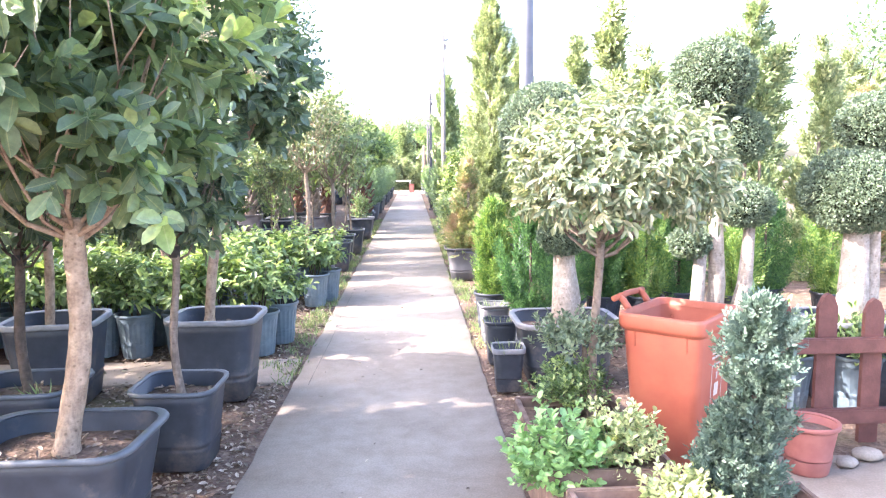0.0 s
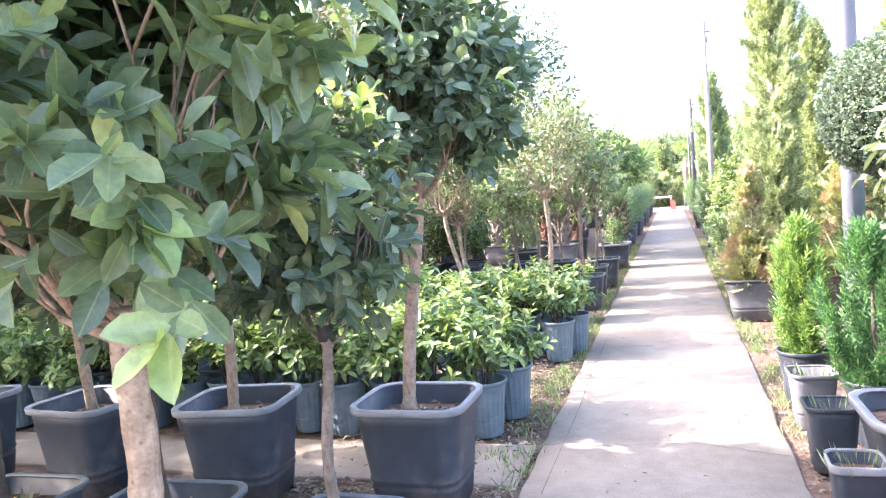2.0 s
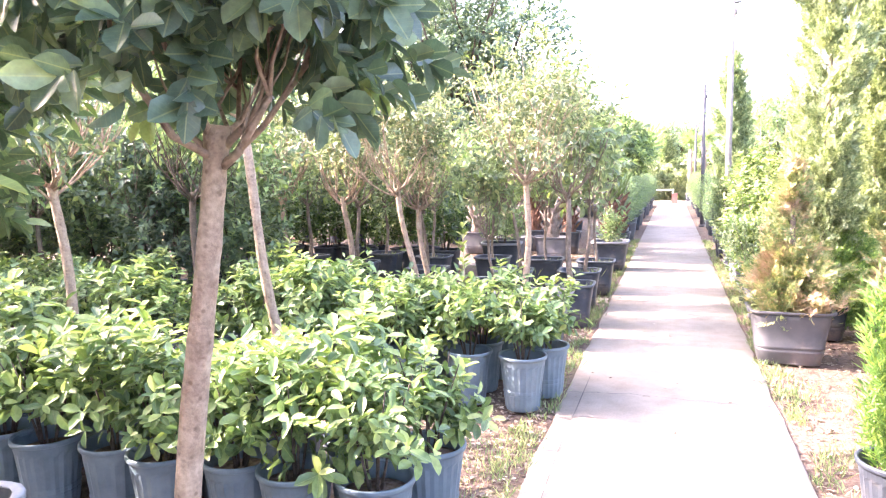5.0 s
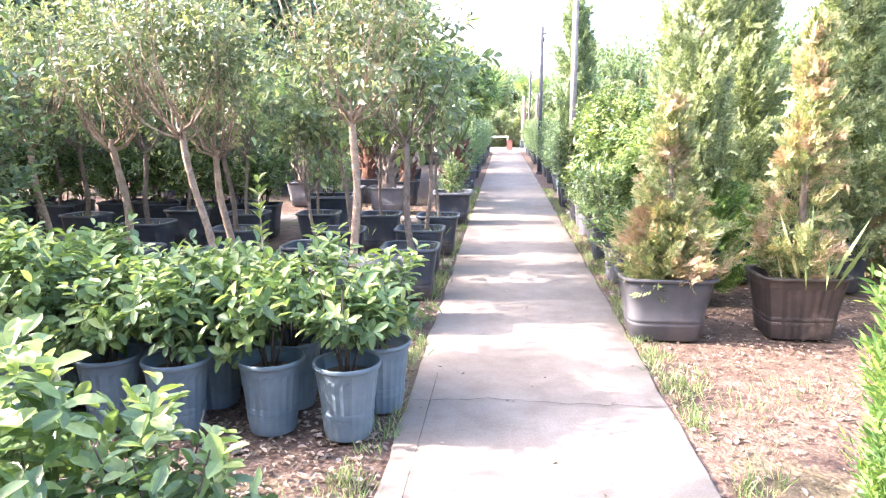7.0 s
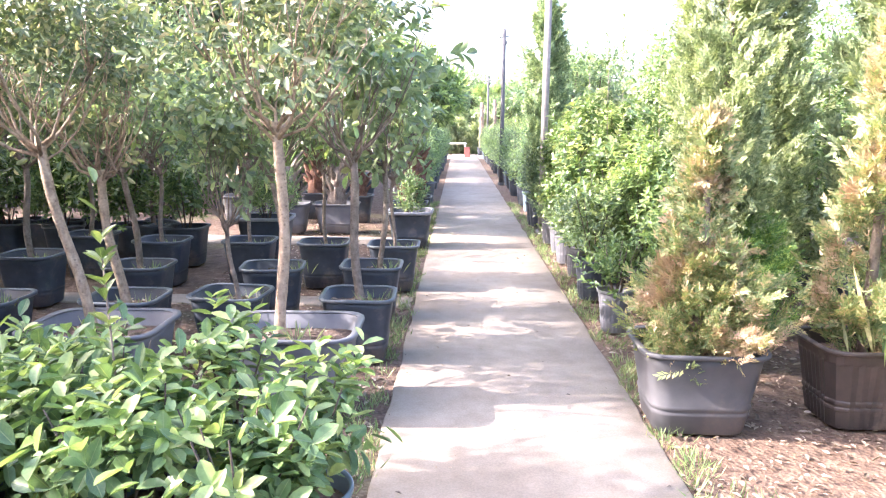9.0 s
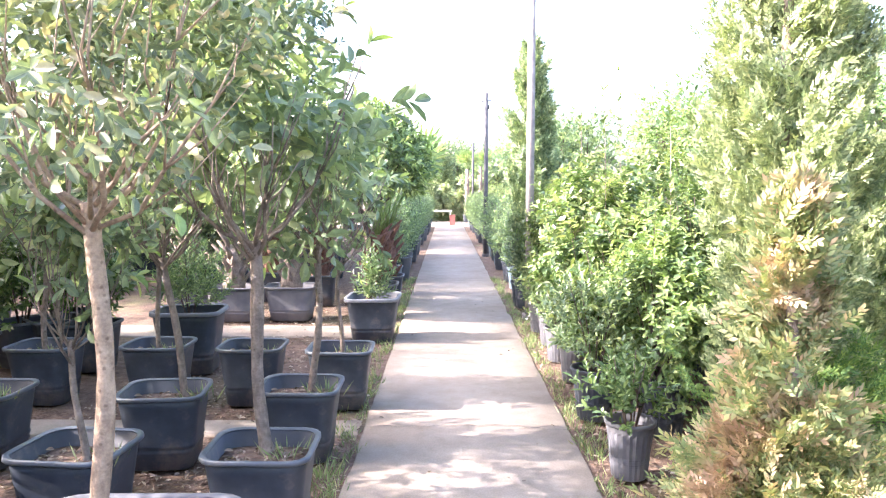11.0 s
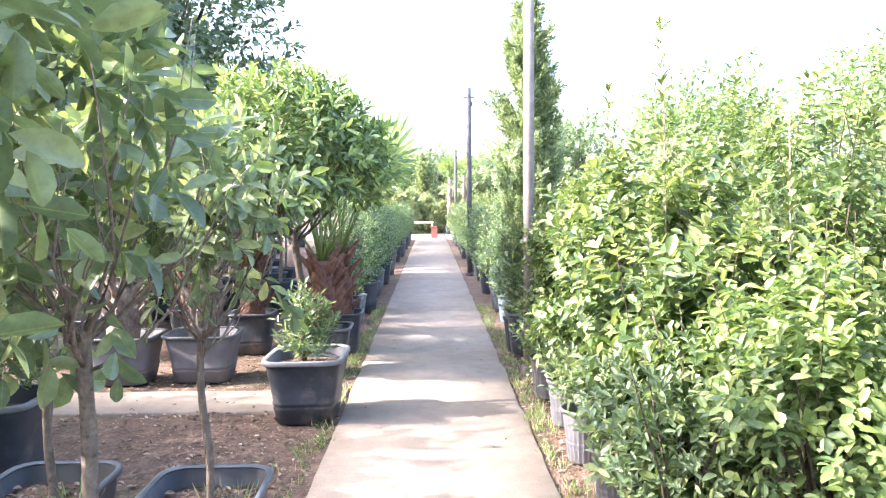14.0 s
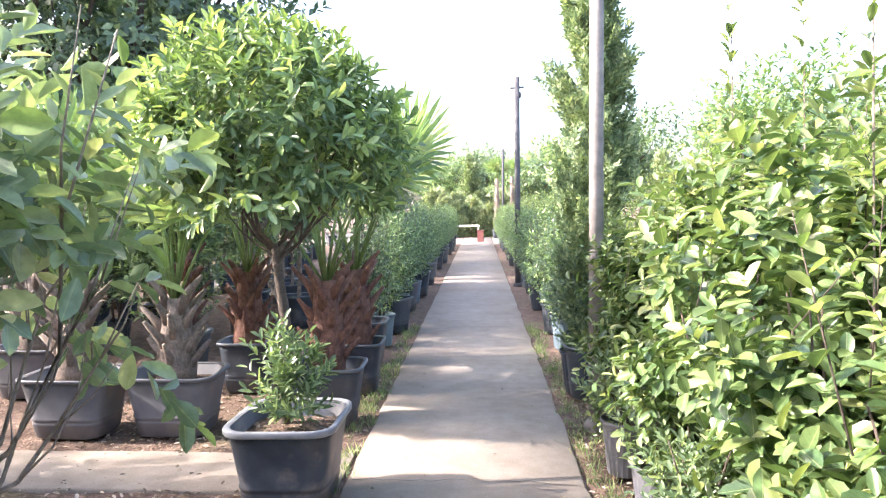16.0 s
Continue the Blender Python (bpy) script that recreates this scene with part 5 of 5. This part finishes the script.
def picket_fence(x0, x1, y, label):
    th = empty_at("picket_fence", x0, y, label, "fence")
    L = x1 - x0
    for z in (0.13, 0.54):
        box_part("rail", th, 0, L, -0.075, -0.025, z, z + 0.085, FENCE_WOOD, 0.006)
    n = int(L / 0.27)
    for i in range(n + 1):
        x = 0.05 + i * 0.27
        bm = bmesh.new()
        h = 0.86 + 0.02 * math.sin(i * 2.3)
        prof = [(-0.055, 0.0), (0.055, 0.0), (0.055, h - 0.08), (0.03, h - 0.02), (0.0, h), (-0.03, h - 0.02), (-0.055, h - 0.08)]
        a = [bm.verts.new((x + px, -0.022, pz)) for px, pz in prof]
        b = [bm.verts.new((x + px, 0.008, pz)) for px, pz in prof]
        bm.faces.new(a[::-1])
        bm.faces.new(b)
        for j in range(len(prof)):
            q = (j + 1) % len(prof)
            bm.faces.new((a[j], a[q], b[q], b[j]))
        under("picket", mesh_bm("picket", bm, FENCE_WOOD), th)
    return th


picket_fence(1.92, 6.2, 4.22, "maroon painted wooden picket fence with pointed tops")
th = empty_at("plant_pot", 1.96, 3.86, "faded pink round plastic pot on the paving", "plant pot")
pot_parts(th, "pink", "round", 0.3, 0.3, 0.27, POT_PINK, POT_PINK, 0)
for x, y in ((2.35, 4.7), (2.75, 4.62), (3.3, 4.75), (3.7, 4.7)):
    potted_shrub(x, y + 0.1, P_ROUND, 0.3, 0.2, 3, "small green shrub in blue-grey pot behind fence", None, 6, "pots behind the fence")
for x, y, s, tn in ((2.36, 3.98, 0.09, 10), (2.62, 3.95, 0.11, 60), (2.2, 3.9, 0.07, 30)):
    bm = bmesh.new()
    bmesh.ops.create_icosphere(bm, subdivisions=2, radius=1)
    for v in bm.verts:
        q = 1 + 0.25 * noise.noise(v.co * 1.4 + Vector((x, y, 0)))
        v.co = Vector((v.co.x * s * q, v.co.y * s * 0.7 * q, max(v.co.z, -0.6) * s * 0.42 * q))
    st = new("stone", mesh_bm("stone", bm, CONCRETE, True))
    st.matrix_basis = pose(x, y, s * 0.27, 0, 0, tn)
    tagged(st, "rounded pale stone on the paving by the fence", "stone")


def pole(name, x, y, h, r, material, label, arm=False, lean=0.0):
    th = empty_at(name, x, y, label, "pole")
    under("shaft", tube("shaft", [(0, 0, -0.1), (lean * 0.5, 0, h * 0.5), (lean, 0, h)], [r, r * 0.95, r * 0.85], material, 16), th)
    under("foot_collar", tube("foot_collar", [(0, 0, -0.05), (0, 0, 0.06)], [r * 1.6, r * 1.5], material, 16), th)
    if arm:
        under("cross_arm", tube("cross_arm", [(lean - 0.14, 0, h - 0.22), (lean + 0.14, 0, h - 0.2)], [0.02, 0.02], material, 8), th)
        under("insulator", tube("insulator", [(lean + 0.05, 0, h - 0.42), (lean + 0.05, 0, h - 0.3)], [0.035, 0.03], material, 8), th)
    return th


pole("lamp_post", 0.97, 6.95, 6.5, 0.066, POLE_STEEL, "blue-grey painted round steel lamp post among plants")
pole("utility_pole", 0.68, 17.5, 4.78, 0.055, POLE_WOOD, "slim grey utility pole with short cross arm", True)
pole("utility_pole", 0.62, 27.0, 4.3, 0.06, POLE_DARK, "slim dark utility pole with cross arm", True)
pole("utility_pole", 0.9, 44.0, 4.2, 0.06, POLE_DARK, "slim dark utility pole", True)

# ---------- right: conifers and shrubs ----------
def conifer(x, y, h, r, profile, material, label, seed, pot=None, twigs=2200, per=7, length=0.16, width=0.3, variants=None, tilt=0.9, name="conifer", turn=0.0, group="", z_low=0.0, scale_of=0.5):
    th = empty_at(name, x, y, label, "conifer", group, turn)
    z = pot_parts(th, *pot) if pot else 0.0
    under("trunk", tube("trunk", [(0, 0, z - 0.03), (0.01, 0, z + h * 0.5), (0, 0, z + h * 0.93)], [0.035, 0.025, 0.008], BARK_GREY, 8), th)
    key = ("con", variants if variants is not None else seed, h, r, profile, material.name)
    me = cached(key, lambda: conifer_mesh("foliage", h, r, twigs, per, length, width, material, seed, profile, tilt, None, scale_of))
    under("foliage", me, th, pose(0, 0, z + z_low))
    return th


c1 = conifer(0.70, 10.45, 1.35, 0.34, "cone", L_BROWN, "yellow-green conifer browning inside, in grey plastic planter", 1, P_GREY, 3000, 12, 0.10, 0.36, tilt=0.8, z_low=-0.08, scale_of=0.36)
under("lower_foliage", conifer_mesh("lower_foliage", 0.58, 0.42, 2600, 14, 0.10, 0.3, L_BROWN, 7, "flame", 0.6, 0.045, 0.28), c1, pose(0, 0, 0.36), "bushy olive and rust-brown lower foliage")
c2 = conifer(1.66, 10.53, 1.8, 0.34, "cone", L_BROWN, "sparse half-dead brown conifer in ribbed dark planter", 2, P_BROWN, 2700, 12, 0.10, 0.36, tilt=0.9, scale_of=0.36)
under("grass", grass_mesh(26, 0.2, 0.55, 3), c2, pose(0.05, -0.12, 0.38), "long arching grass blades")
c3 = conifer(1.12, 11.45, 3.75, 0.31, "column", L_CONIFER, "tall pale yellow-green columnar conifer", 3, P_FIELD, 14500, 11, 0.09, 0.42, tilt=1.0, scale_of=0.36)
under("lower_foliage", conifer_mesh("lower_foliage", 0.95, 0.5, 4500, 14, 0.10, 0.3, L_THUJA, 8, "flame", 0.7, 0.05, 0.27), c3, pose(0.12, 0.05, 0.15), "spreading yellow-green lower sprays")
conifer(1.75, 12.35, 3.1, 0.58, "cone", L_CONIFER, "tall pale green bushy conifer", 4, P_FIELD, 11000, 11, 0.092, 0.4, tilt=0.9, scale_of=0.38)
conifer(2.6, 12.0, 3.2, 0.55, "cone", L_CONIFER, "tall pale green bushy conifer", 5, P_FIELD, 5200, 9, 0.12, 0.38, tilt=1.0)
conifer(0.80, 18.4, 3.45, 0.28, "column", L_CYPRESS, "slim columnar cypress behind utility pole", 6, P_FIELD, 6000, 8, 0.11, 0.4, tilt=1.5)
BACK = "conifers in nursery rows"
rr = random.Random(5)
spots = [(2.4, 9.2), (3.2, 10.4), (4.2, 9.4), (3.4, 12.6), (4.6, 11.4), (5.4, 9.8), (5.8, 12.2), (6.6, 10.6), (7.4, 12.4), (4.2, 14.2), (5.4, 14.6), (6.8, 14.2), (8.2, 10.2), (8.6, 13.4), (3.1, 15.0), (2.9, 17.6), (4.0, 16.8), (5.6, 17.2), (7.4, 16.8), (9.4, 15.2), (2.9, 20.2), (4.4, 19.6), (6.2, 20.2), (8.4, 19.0), (2.6, 23.2), (4.0, 24.0), (6.0, 24.4), (9.6, 7.6), (8.0, 7.4), (6.6, 7.9)]
for i, (x, y) in enumerate(spots):
    v = i % 4 if y < 13.5 else 4 + i % 2
    h, r, prof, mm = ((3.5, 0.5, "cone", L_CONIFER), (3.2, 0.55, "cone", L_CONIFER), (3.7, 0.36, "column", L_CYPRESS), (2.6, 0.5, "flame", L_BROWN), (2.3, 0.5, "cone", L_CONIFER), (2.1, 0.45, "flame", L_CYPRESS))[v]
    conifer(x, y, h, r, prof, mm, "pale green conifer standing in nursery rows", v + 20, None, 1900, 8, 0.18, 0.4, v, 1.1, "conifer", rr.uniform(0, 360), BACK)

SHRUBS = "tall light green shrubs by the path"
def tall_shrub(x, y, h, r, seed, material, label, pot=P_ROUND_D, leaf=0.062, twigs=900, variants=None):
    th = empty_at("potted_shrub", x, y, label, "shrub", SHRUBS, seed * 50.0)
    z = pot_parts(th, *pot)
    under("branching", stems_mesh(seed, h * 0.72, r * 0.7, 11, BARK_DARK, 0.009), th, pose(0, 0, z))
    def make():
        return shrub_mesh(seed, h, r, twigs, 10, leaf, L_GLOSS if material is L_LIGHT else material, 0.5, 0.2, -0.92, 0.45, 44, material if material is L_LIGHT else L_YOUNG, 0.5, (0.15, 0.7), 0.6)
    under("foliage", cached(("tall", seed if variants is None else seed % variants, h, r, material.name), make), th, pose(0, 0, z - 0.15))
    # long new shoots that break the outline
    rg = random.Random(seed)
    def shoot_mesh():
        b, d, u = twig_points(np.array([[0, 0, 0.0]]), np.array([[0.03, 0, 1.0]]), 0.36, 15, 1.0, 0.0, (0.15, 0.75))
        L = leaf * np.linspace(1.05, 0.5, 15) * RNG.uniform(0.8, 1.15, 15)
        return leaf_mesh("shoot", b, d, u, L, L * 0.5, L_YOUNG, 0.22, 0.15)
    stem = cached("shoot_stem", lambda: tube("stem", [(0, 0, -0.2), (0.005, 0, 0.15), (0.012, 0, 0.36)], [0.003, 0.0022, 0.0012], BARK_DARK, 5))
    for i in range(int(8 + 7 * r)):
        q, e = rg.uniform(0, 6.28), rg.uniform(0.1, 0.85) * r
        top = z - 0.15 + h * (0.5 + 0.40 * math.sqrt(max(0.0, 1 - (e / r) ** 2)))
        m = pose(e * math.cos(q), e * math.sin(q), top, rg.uniform(-14, 14) - 26 * math.sin(q) * e / r, rg.uniform(-14, 14) + 26 * math.cos(q) * e / r, rg.uniform(0, 360)) @ Matrix.Scale(rg.uniform(0.6, 1.0), 4)
        sh = under("shoot", cached(("shoot", leaf, i % 3), shoot_mesh), th, m)
        sh["kind"] = "stuff"
        under("stem", stem, sh)


potted_shrub(0.66, 12.22, P_ROUND_G, 0.5, 0.26, 1, "sparse dark green shrub in pale dirty pot", L_GLOSS, 2, "", 10, twigs=80, per=8, leaf=0.062)
potted_shrub(0.68, 13.3, P_ROUND_D, 0.85, 0.36, 2, "dark small-leaved shrub in dark pot", L_FICUS, 2, "", 10, twigs=200, per=9, leaf=0.045)
for i, (x, y, h, r, m, lf) in enumerate(((1.08, 12.95, 1.25, 0.48, L_SHRUB, 0.055), (0.92, 13.75, 1.45, 0.48, L_LIGHT, 0.085), (0.98, 14.6, 1.7, 0.52, L_LIGHT, 0.088), (0.95, 15.5, 1.7, 0.54, L_LIGHT, 0.075), (1.0, 16.4, 1.6, 0.54, L_LIGHT, 0.075), (1.0, 17.05, 1.25, 0.45, L_LIGHT, 0.06), (1.95, 13.5, 1.75, 0.6, L_LIGHT, 0.065), (1.95, 14.6, 2.15, 0.62, L_LIGHT, 0.065), (2.0, 15.8, 2.3, 0.62, L_LIGHT, 0.065), (2.05, 17.0, 2.0, 0.6, L_LIGHT, 0.065), (2.95, 14.0, 2.2, 0.65, L_LIGHT, 0.065), (3.0, 16.2, 2.3, 0.65, L_LIGHT, 0.065))):
    tall_shrub(x, y, h, r, 91 + i, m, "dense light green glossy-leaved shrub in dark pot", leaf=lf, twigs=(560 if lf > 0.08 else 760) if i < 6 else 520)
for i, (x, y, z1) in enumerate(((0.98, 14.4, 2.45), (1.0, 15.6, 2.5), (1.4, 13.9, 2.2), (1.5, 16.0, 2.6))):
    tall_shoot(x, y, 0.0, z1, i)
for i, (x, y) in enumerate(((0.72, 14.35), (0.70, 15.1), (0.73, 15.85), (0.71, 16.6))):
    potted_shrub(x, y, P_ROUND_G, 0.5, 0.24, i, "low dark green shrub in pale pot by the path", L_FICUS, 2, "", 30.0 * i, twigs=80, per=8, leaf=0.055)
rr = random.Random(77)
hedge_plant(0.70, 18.5, 1.1, 0.3, 1, L_DARK, "dense dark green conical shrub in dark pot", P_ROUND_D)
for i in range(24):
    y = 19.4 + i * 1.05
    hedge_plant(0.82 + rr.uniform(-.05, .06), y, 1.35, 0.38, i % 3, L_DARK if i % 2 else L_LAUREL, "upright dark green shrub in pot lining the path", P_ROUND if i % 2 else P_ROUND_D, "hedge shrubs lining the path")
for i in range(16):
    y = 19.5 + i * 1.5
    hedge_plant(1.7 + rr.uniform(-.1, .1), y, 1.7, 0.5, i % 3, L_LIGHT, "light green shrub in pot", P_ROUND_D, "hedge shrubs lining the path")


# ---------- distance: big trees ----------
def big_tree(x, y, h, r, seed, label, leaf=0.2, twigs=900, material=None, variants=3):
    th = empty_at("tree", x, y, label, "tree", "background trees", seed * 61.0)
    under("trunk", tube("trunk", trunk_line(0, 0, -0.1, 0.2, 0.1, h * 0.5, 0.15, seed), [0.2, 0.18, 0.17, 0.16, 0.15, 0.13, 0.12], BARK_DARK, 10), th)
    under("limbwork", join_tubes("limbwork", boughs(h * 0.42, r * 0.8, h * 0.45, 8, seed, 0.1, (0.2, 0.1)), BARK_DARK), th)
    me = cached(("big", seed % variants, r, h, (material or L_DARK).name), lambda: leaf_crown("crown", twigs, (r, r, h * 0.36), seed, 12, 0.7, leaf, 0.5, material or L_DARK, 0.7, 0.45, 2.6, fine=False))
    under("crown", me, th, pose(0.2, 0.1, h * 0.64))


big_tree(-6.4, 24.0, 8.2, 3.0, 1, "tall dark green broadleaf tree behind the nursery rows", 0.2, 1500)
big_tree(-12.5, 20.5, 7.5, 3.0, 2, "tall dark green broadleaf tree behind the nursery rows", 0.2, 1500)
for i, (x, y, h) in enumerate(((-11.5, 14, 6.5), (-12, 9, 6.5), (-11.0, 4.0, 6.0), (-12.5, 24, 8.5), (-8.5, 31, 8), (-10.5, 35, 6.0), (-10, 40, 9), (-12, 52, 6.0), (-14, 58, 7), (3.2, 56, 4.6), (6.2, 48, 6.0), (10.5, 42, 6.5), (13, 30, 6.5), (14, 20, 6), (12.5, 12, 5.0), (4.6, 38, 5.0), (7.6, 30, 5.0), (-0.6, 68, 6.5), (-2.6, 66, 5.5), (1.4, 70, 6.0), (4.5, 66, 6.5))):
    big_tree(x, y, h, 2.6, i % 3 + 3, "leafy green tree in the distance", 0.22, 650, L_FICUS if i % 2 else L_SHRUB)
for x, y, h in ((0.75, 49.0, 2.7), (1.7, 53.0, 3.0)):
    palm(x, y, P_FIELD, h, "tall slim fan palm in the distance", int(x * 10) + 40, 12, BARK_GREY, 0.6)

for i, (x, y, h, r) in enumerate(((-1.5, 50.5, 2.3, 0.8), (-0.6, 51.5, 2.0, 0.8), (0.3, 50.8, 1.7, 0.7), (1.1, 51.0, 2.2, 0.8), (-2.4, 50.0, 2.6, 0.9))):
    conifer(x, y, h, r, "flame", L_CONIFER, "pale sunlit conifer bush closing the path's end", 40 + i % 2, None, 1600, 7, 0.3, 0.4, 40 + i % 2, 0.8, "conifer", i * 70.0, BACK)
conifer(-0.7, 60.0, 5.0, 1.0, "cone", L_CYPRESS, "tall green conifer beyond the yard", 44, None, 2600, 7, 0.4, 0.35, tilt=0.5, group=BACK)

# far end of the path: bright yard with a red crate and a white table
slab("path_branch", -9.0, PATH_L - 0.03, 44.0, 58.0, "pale sunlit concrete yard at the path's end", False, 40.0)
slab("path_branch", PATH_R + 0.03, 9.0, 44.0, 58.0, "pale sunlit concrete yard at the path's end", False, 41.0)
WHITE_PAINT = plain_mat("white_paint", (0.6, 0.6, 0.6), (0.78, 0.78, 0.77), 12, 0.6)
th = empty_at("crate", -0.12, 45.5, "small red plastic crate standing at the path's end", "crate")
box_part("crate_body", th, -0.15, 0.15, -0.15, 0.15, 0.0, 0.5, POT_PINK, 0.02)
box_part("crate_rim", th, -0.17, 0.17, -0.17, 0.17, 0.502, 0.55, POT_PINK, 0.015)
th = empty_at("table", -0.85, 47.0, "low white table standing in the sunlit yard", "table")
box_part("tabletop", th, -0.7, 0.7, -0.4, 0.4, 0.68, 0.75, WHITE_PAINT, 0.01)
for sx in (-0.62, 0.62):
    for sy in (-0.34, 0.34):
        box_part("leg", th, sx - 0.03, sx + 0.03, sy - 0.03, sy + 0.03, 0.0, 0.678, WHITE_PAINT, 0.004)

# ---------- ground cover ----------
def scatter_litter(n, x0, x1, y0, y1, seed):
    rg = np.random.default_rng(seed)
    b = np.stack([rg.uniform(x0, x1, n), rg.uniform(y0, y1, n), np.full(n, -0.004)], 1)
    d = np.stack([rg.normal(size=n), rg.normal(size=n), rg.normal(0, 0.15, n)], 1)
    L = rg.uniform(0.015, 0.05, n)
    return b, d, np.stack([rg.normal(0, .3, n), rg.normal(0, .3, n), np.ones(n)], 1), L


for nm, args in (("leaf_litter", (9000, -2.6, -1.02, 2.2, 9.6, 1)), ("leaf_litter", (6000, -3.2, -1.02, 9.6, 19, 2)), ("leaf_litter", (4200, 0.47, 2.6, 5.0, 13.0, 3)), ("leaf_litter", (1200, 0.47, 0.9, 13, 20, 4))):
    b, d, u, L = scatter_litter(*args)
    tagged(new(nm, leaf_mesh(nm, b, d, u, L, L * 0.5, L_LITTER)), "dry brown fallen leaves scattered on bare soil", "leaf litter", kind="stuff")
b, d, u, L = scatter_litter(160, -0.98, 0.43, 2.5, 20, 5)
b[:, 2] = 0.008
tagged(new("leaf_litter", leaf_mesh("leaf_litter", b, d, u, L * 0.7, L * 0.35, L_LITTER)), "few dry leaves scattered on the concrete path", "leaf litter", kind="stuff")


def edge_grass(name, n, x_of, y0, y1, seed):
    rg = np.random.default_rng(seed)
    tuft = rg.uniform(y0, y1, n // 14)
    y = np.repeat(tuft, 14) + rg.normal(0, 0.05, len(tuft) * 14)
    x = np.repeat(np.array([x_of + s * abs(rg.normal(0.02, 0.09)) for s in rg.choice([-1 if x_of < 0 else 1], len(tuft))]), 14) + rg.normal(0, 0.025, len(y))
    b = np.stack([x, y, np.full(len(y), -0.02)], 1)
    d = np.stack([rg.normal(0, .5, len(y)), rg.normal(0, .5, len(y)), np.ones(len(y))], 1)
    L = rg.uniform(0.03, 0.11, len(y))
    me = needle_mesh(name, b, d, rg.normal(size=(len(y), 3)), L, np.full(len(y), 0.007), L_GRASS)
    tagged(new(name, me), "sparse green weeds along the path's edge", "grass", kind="stuff")


for x, y, r, h in ((-1.2, 7.55, 0.16, 0.1), (-1.12, 8.05, 0.12, 0.09), (-1.3, 6.05, 0.1, 0.1), (-1.22, 7.0, 0.12, 0.1), (0.62, 9.4, 0.14, 0.1), (0.85, 9.1, 0.2, 0.1), (0.56, 9.9, 0.1, 0.12), (1.3, 9.3, 0.25, 0.09), (-1.28, 7.4, 0.26, 0.07), (-1.2, 7.85, 0.2, 0.08), (-1.42, 7.8, 0.22, 0.06), (0.72, 8.7, 0.2, 0.045), (0.62, 11.4, 0.12, 0.12), (0.6, 12.7, 0.14, 0.14), (-1.14, 12.2, 0.1, 0.14), (-1.15, 14.2, 0.16, 0.1)):
    g = new("weed_patch", grass_mesh(int(50 + 260 * r), r * 1.15, h * 0.75, 1))
    g.matrix_basis = pose(x, y, -0.02)
    tagged(g, "small patch of green weeds on bare soil", "weeds", kind="stuff")

edge_grass("edge_weeds", 3600, -1.02, 5.5, 22, 1)
edge_grass("edge_weeds", 3600, 0.47, 6.5, 22, 2)
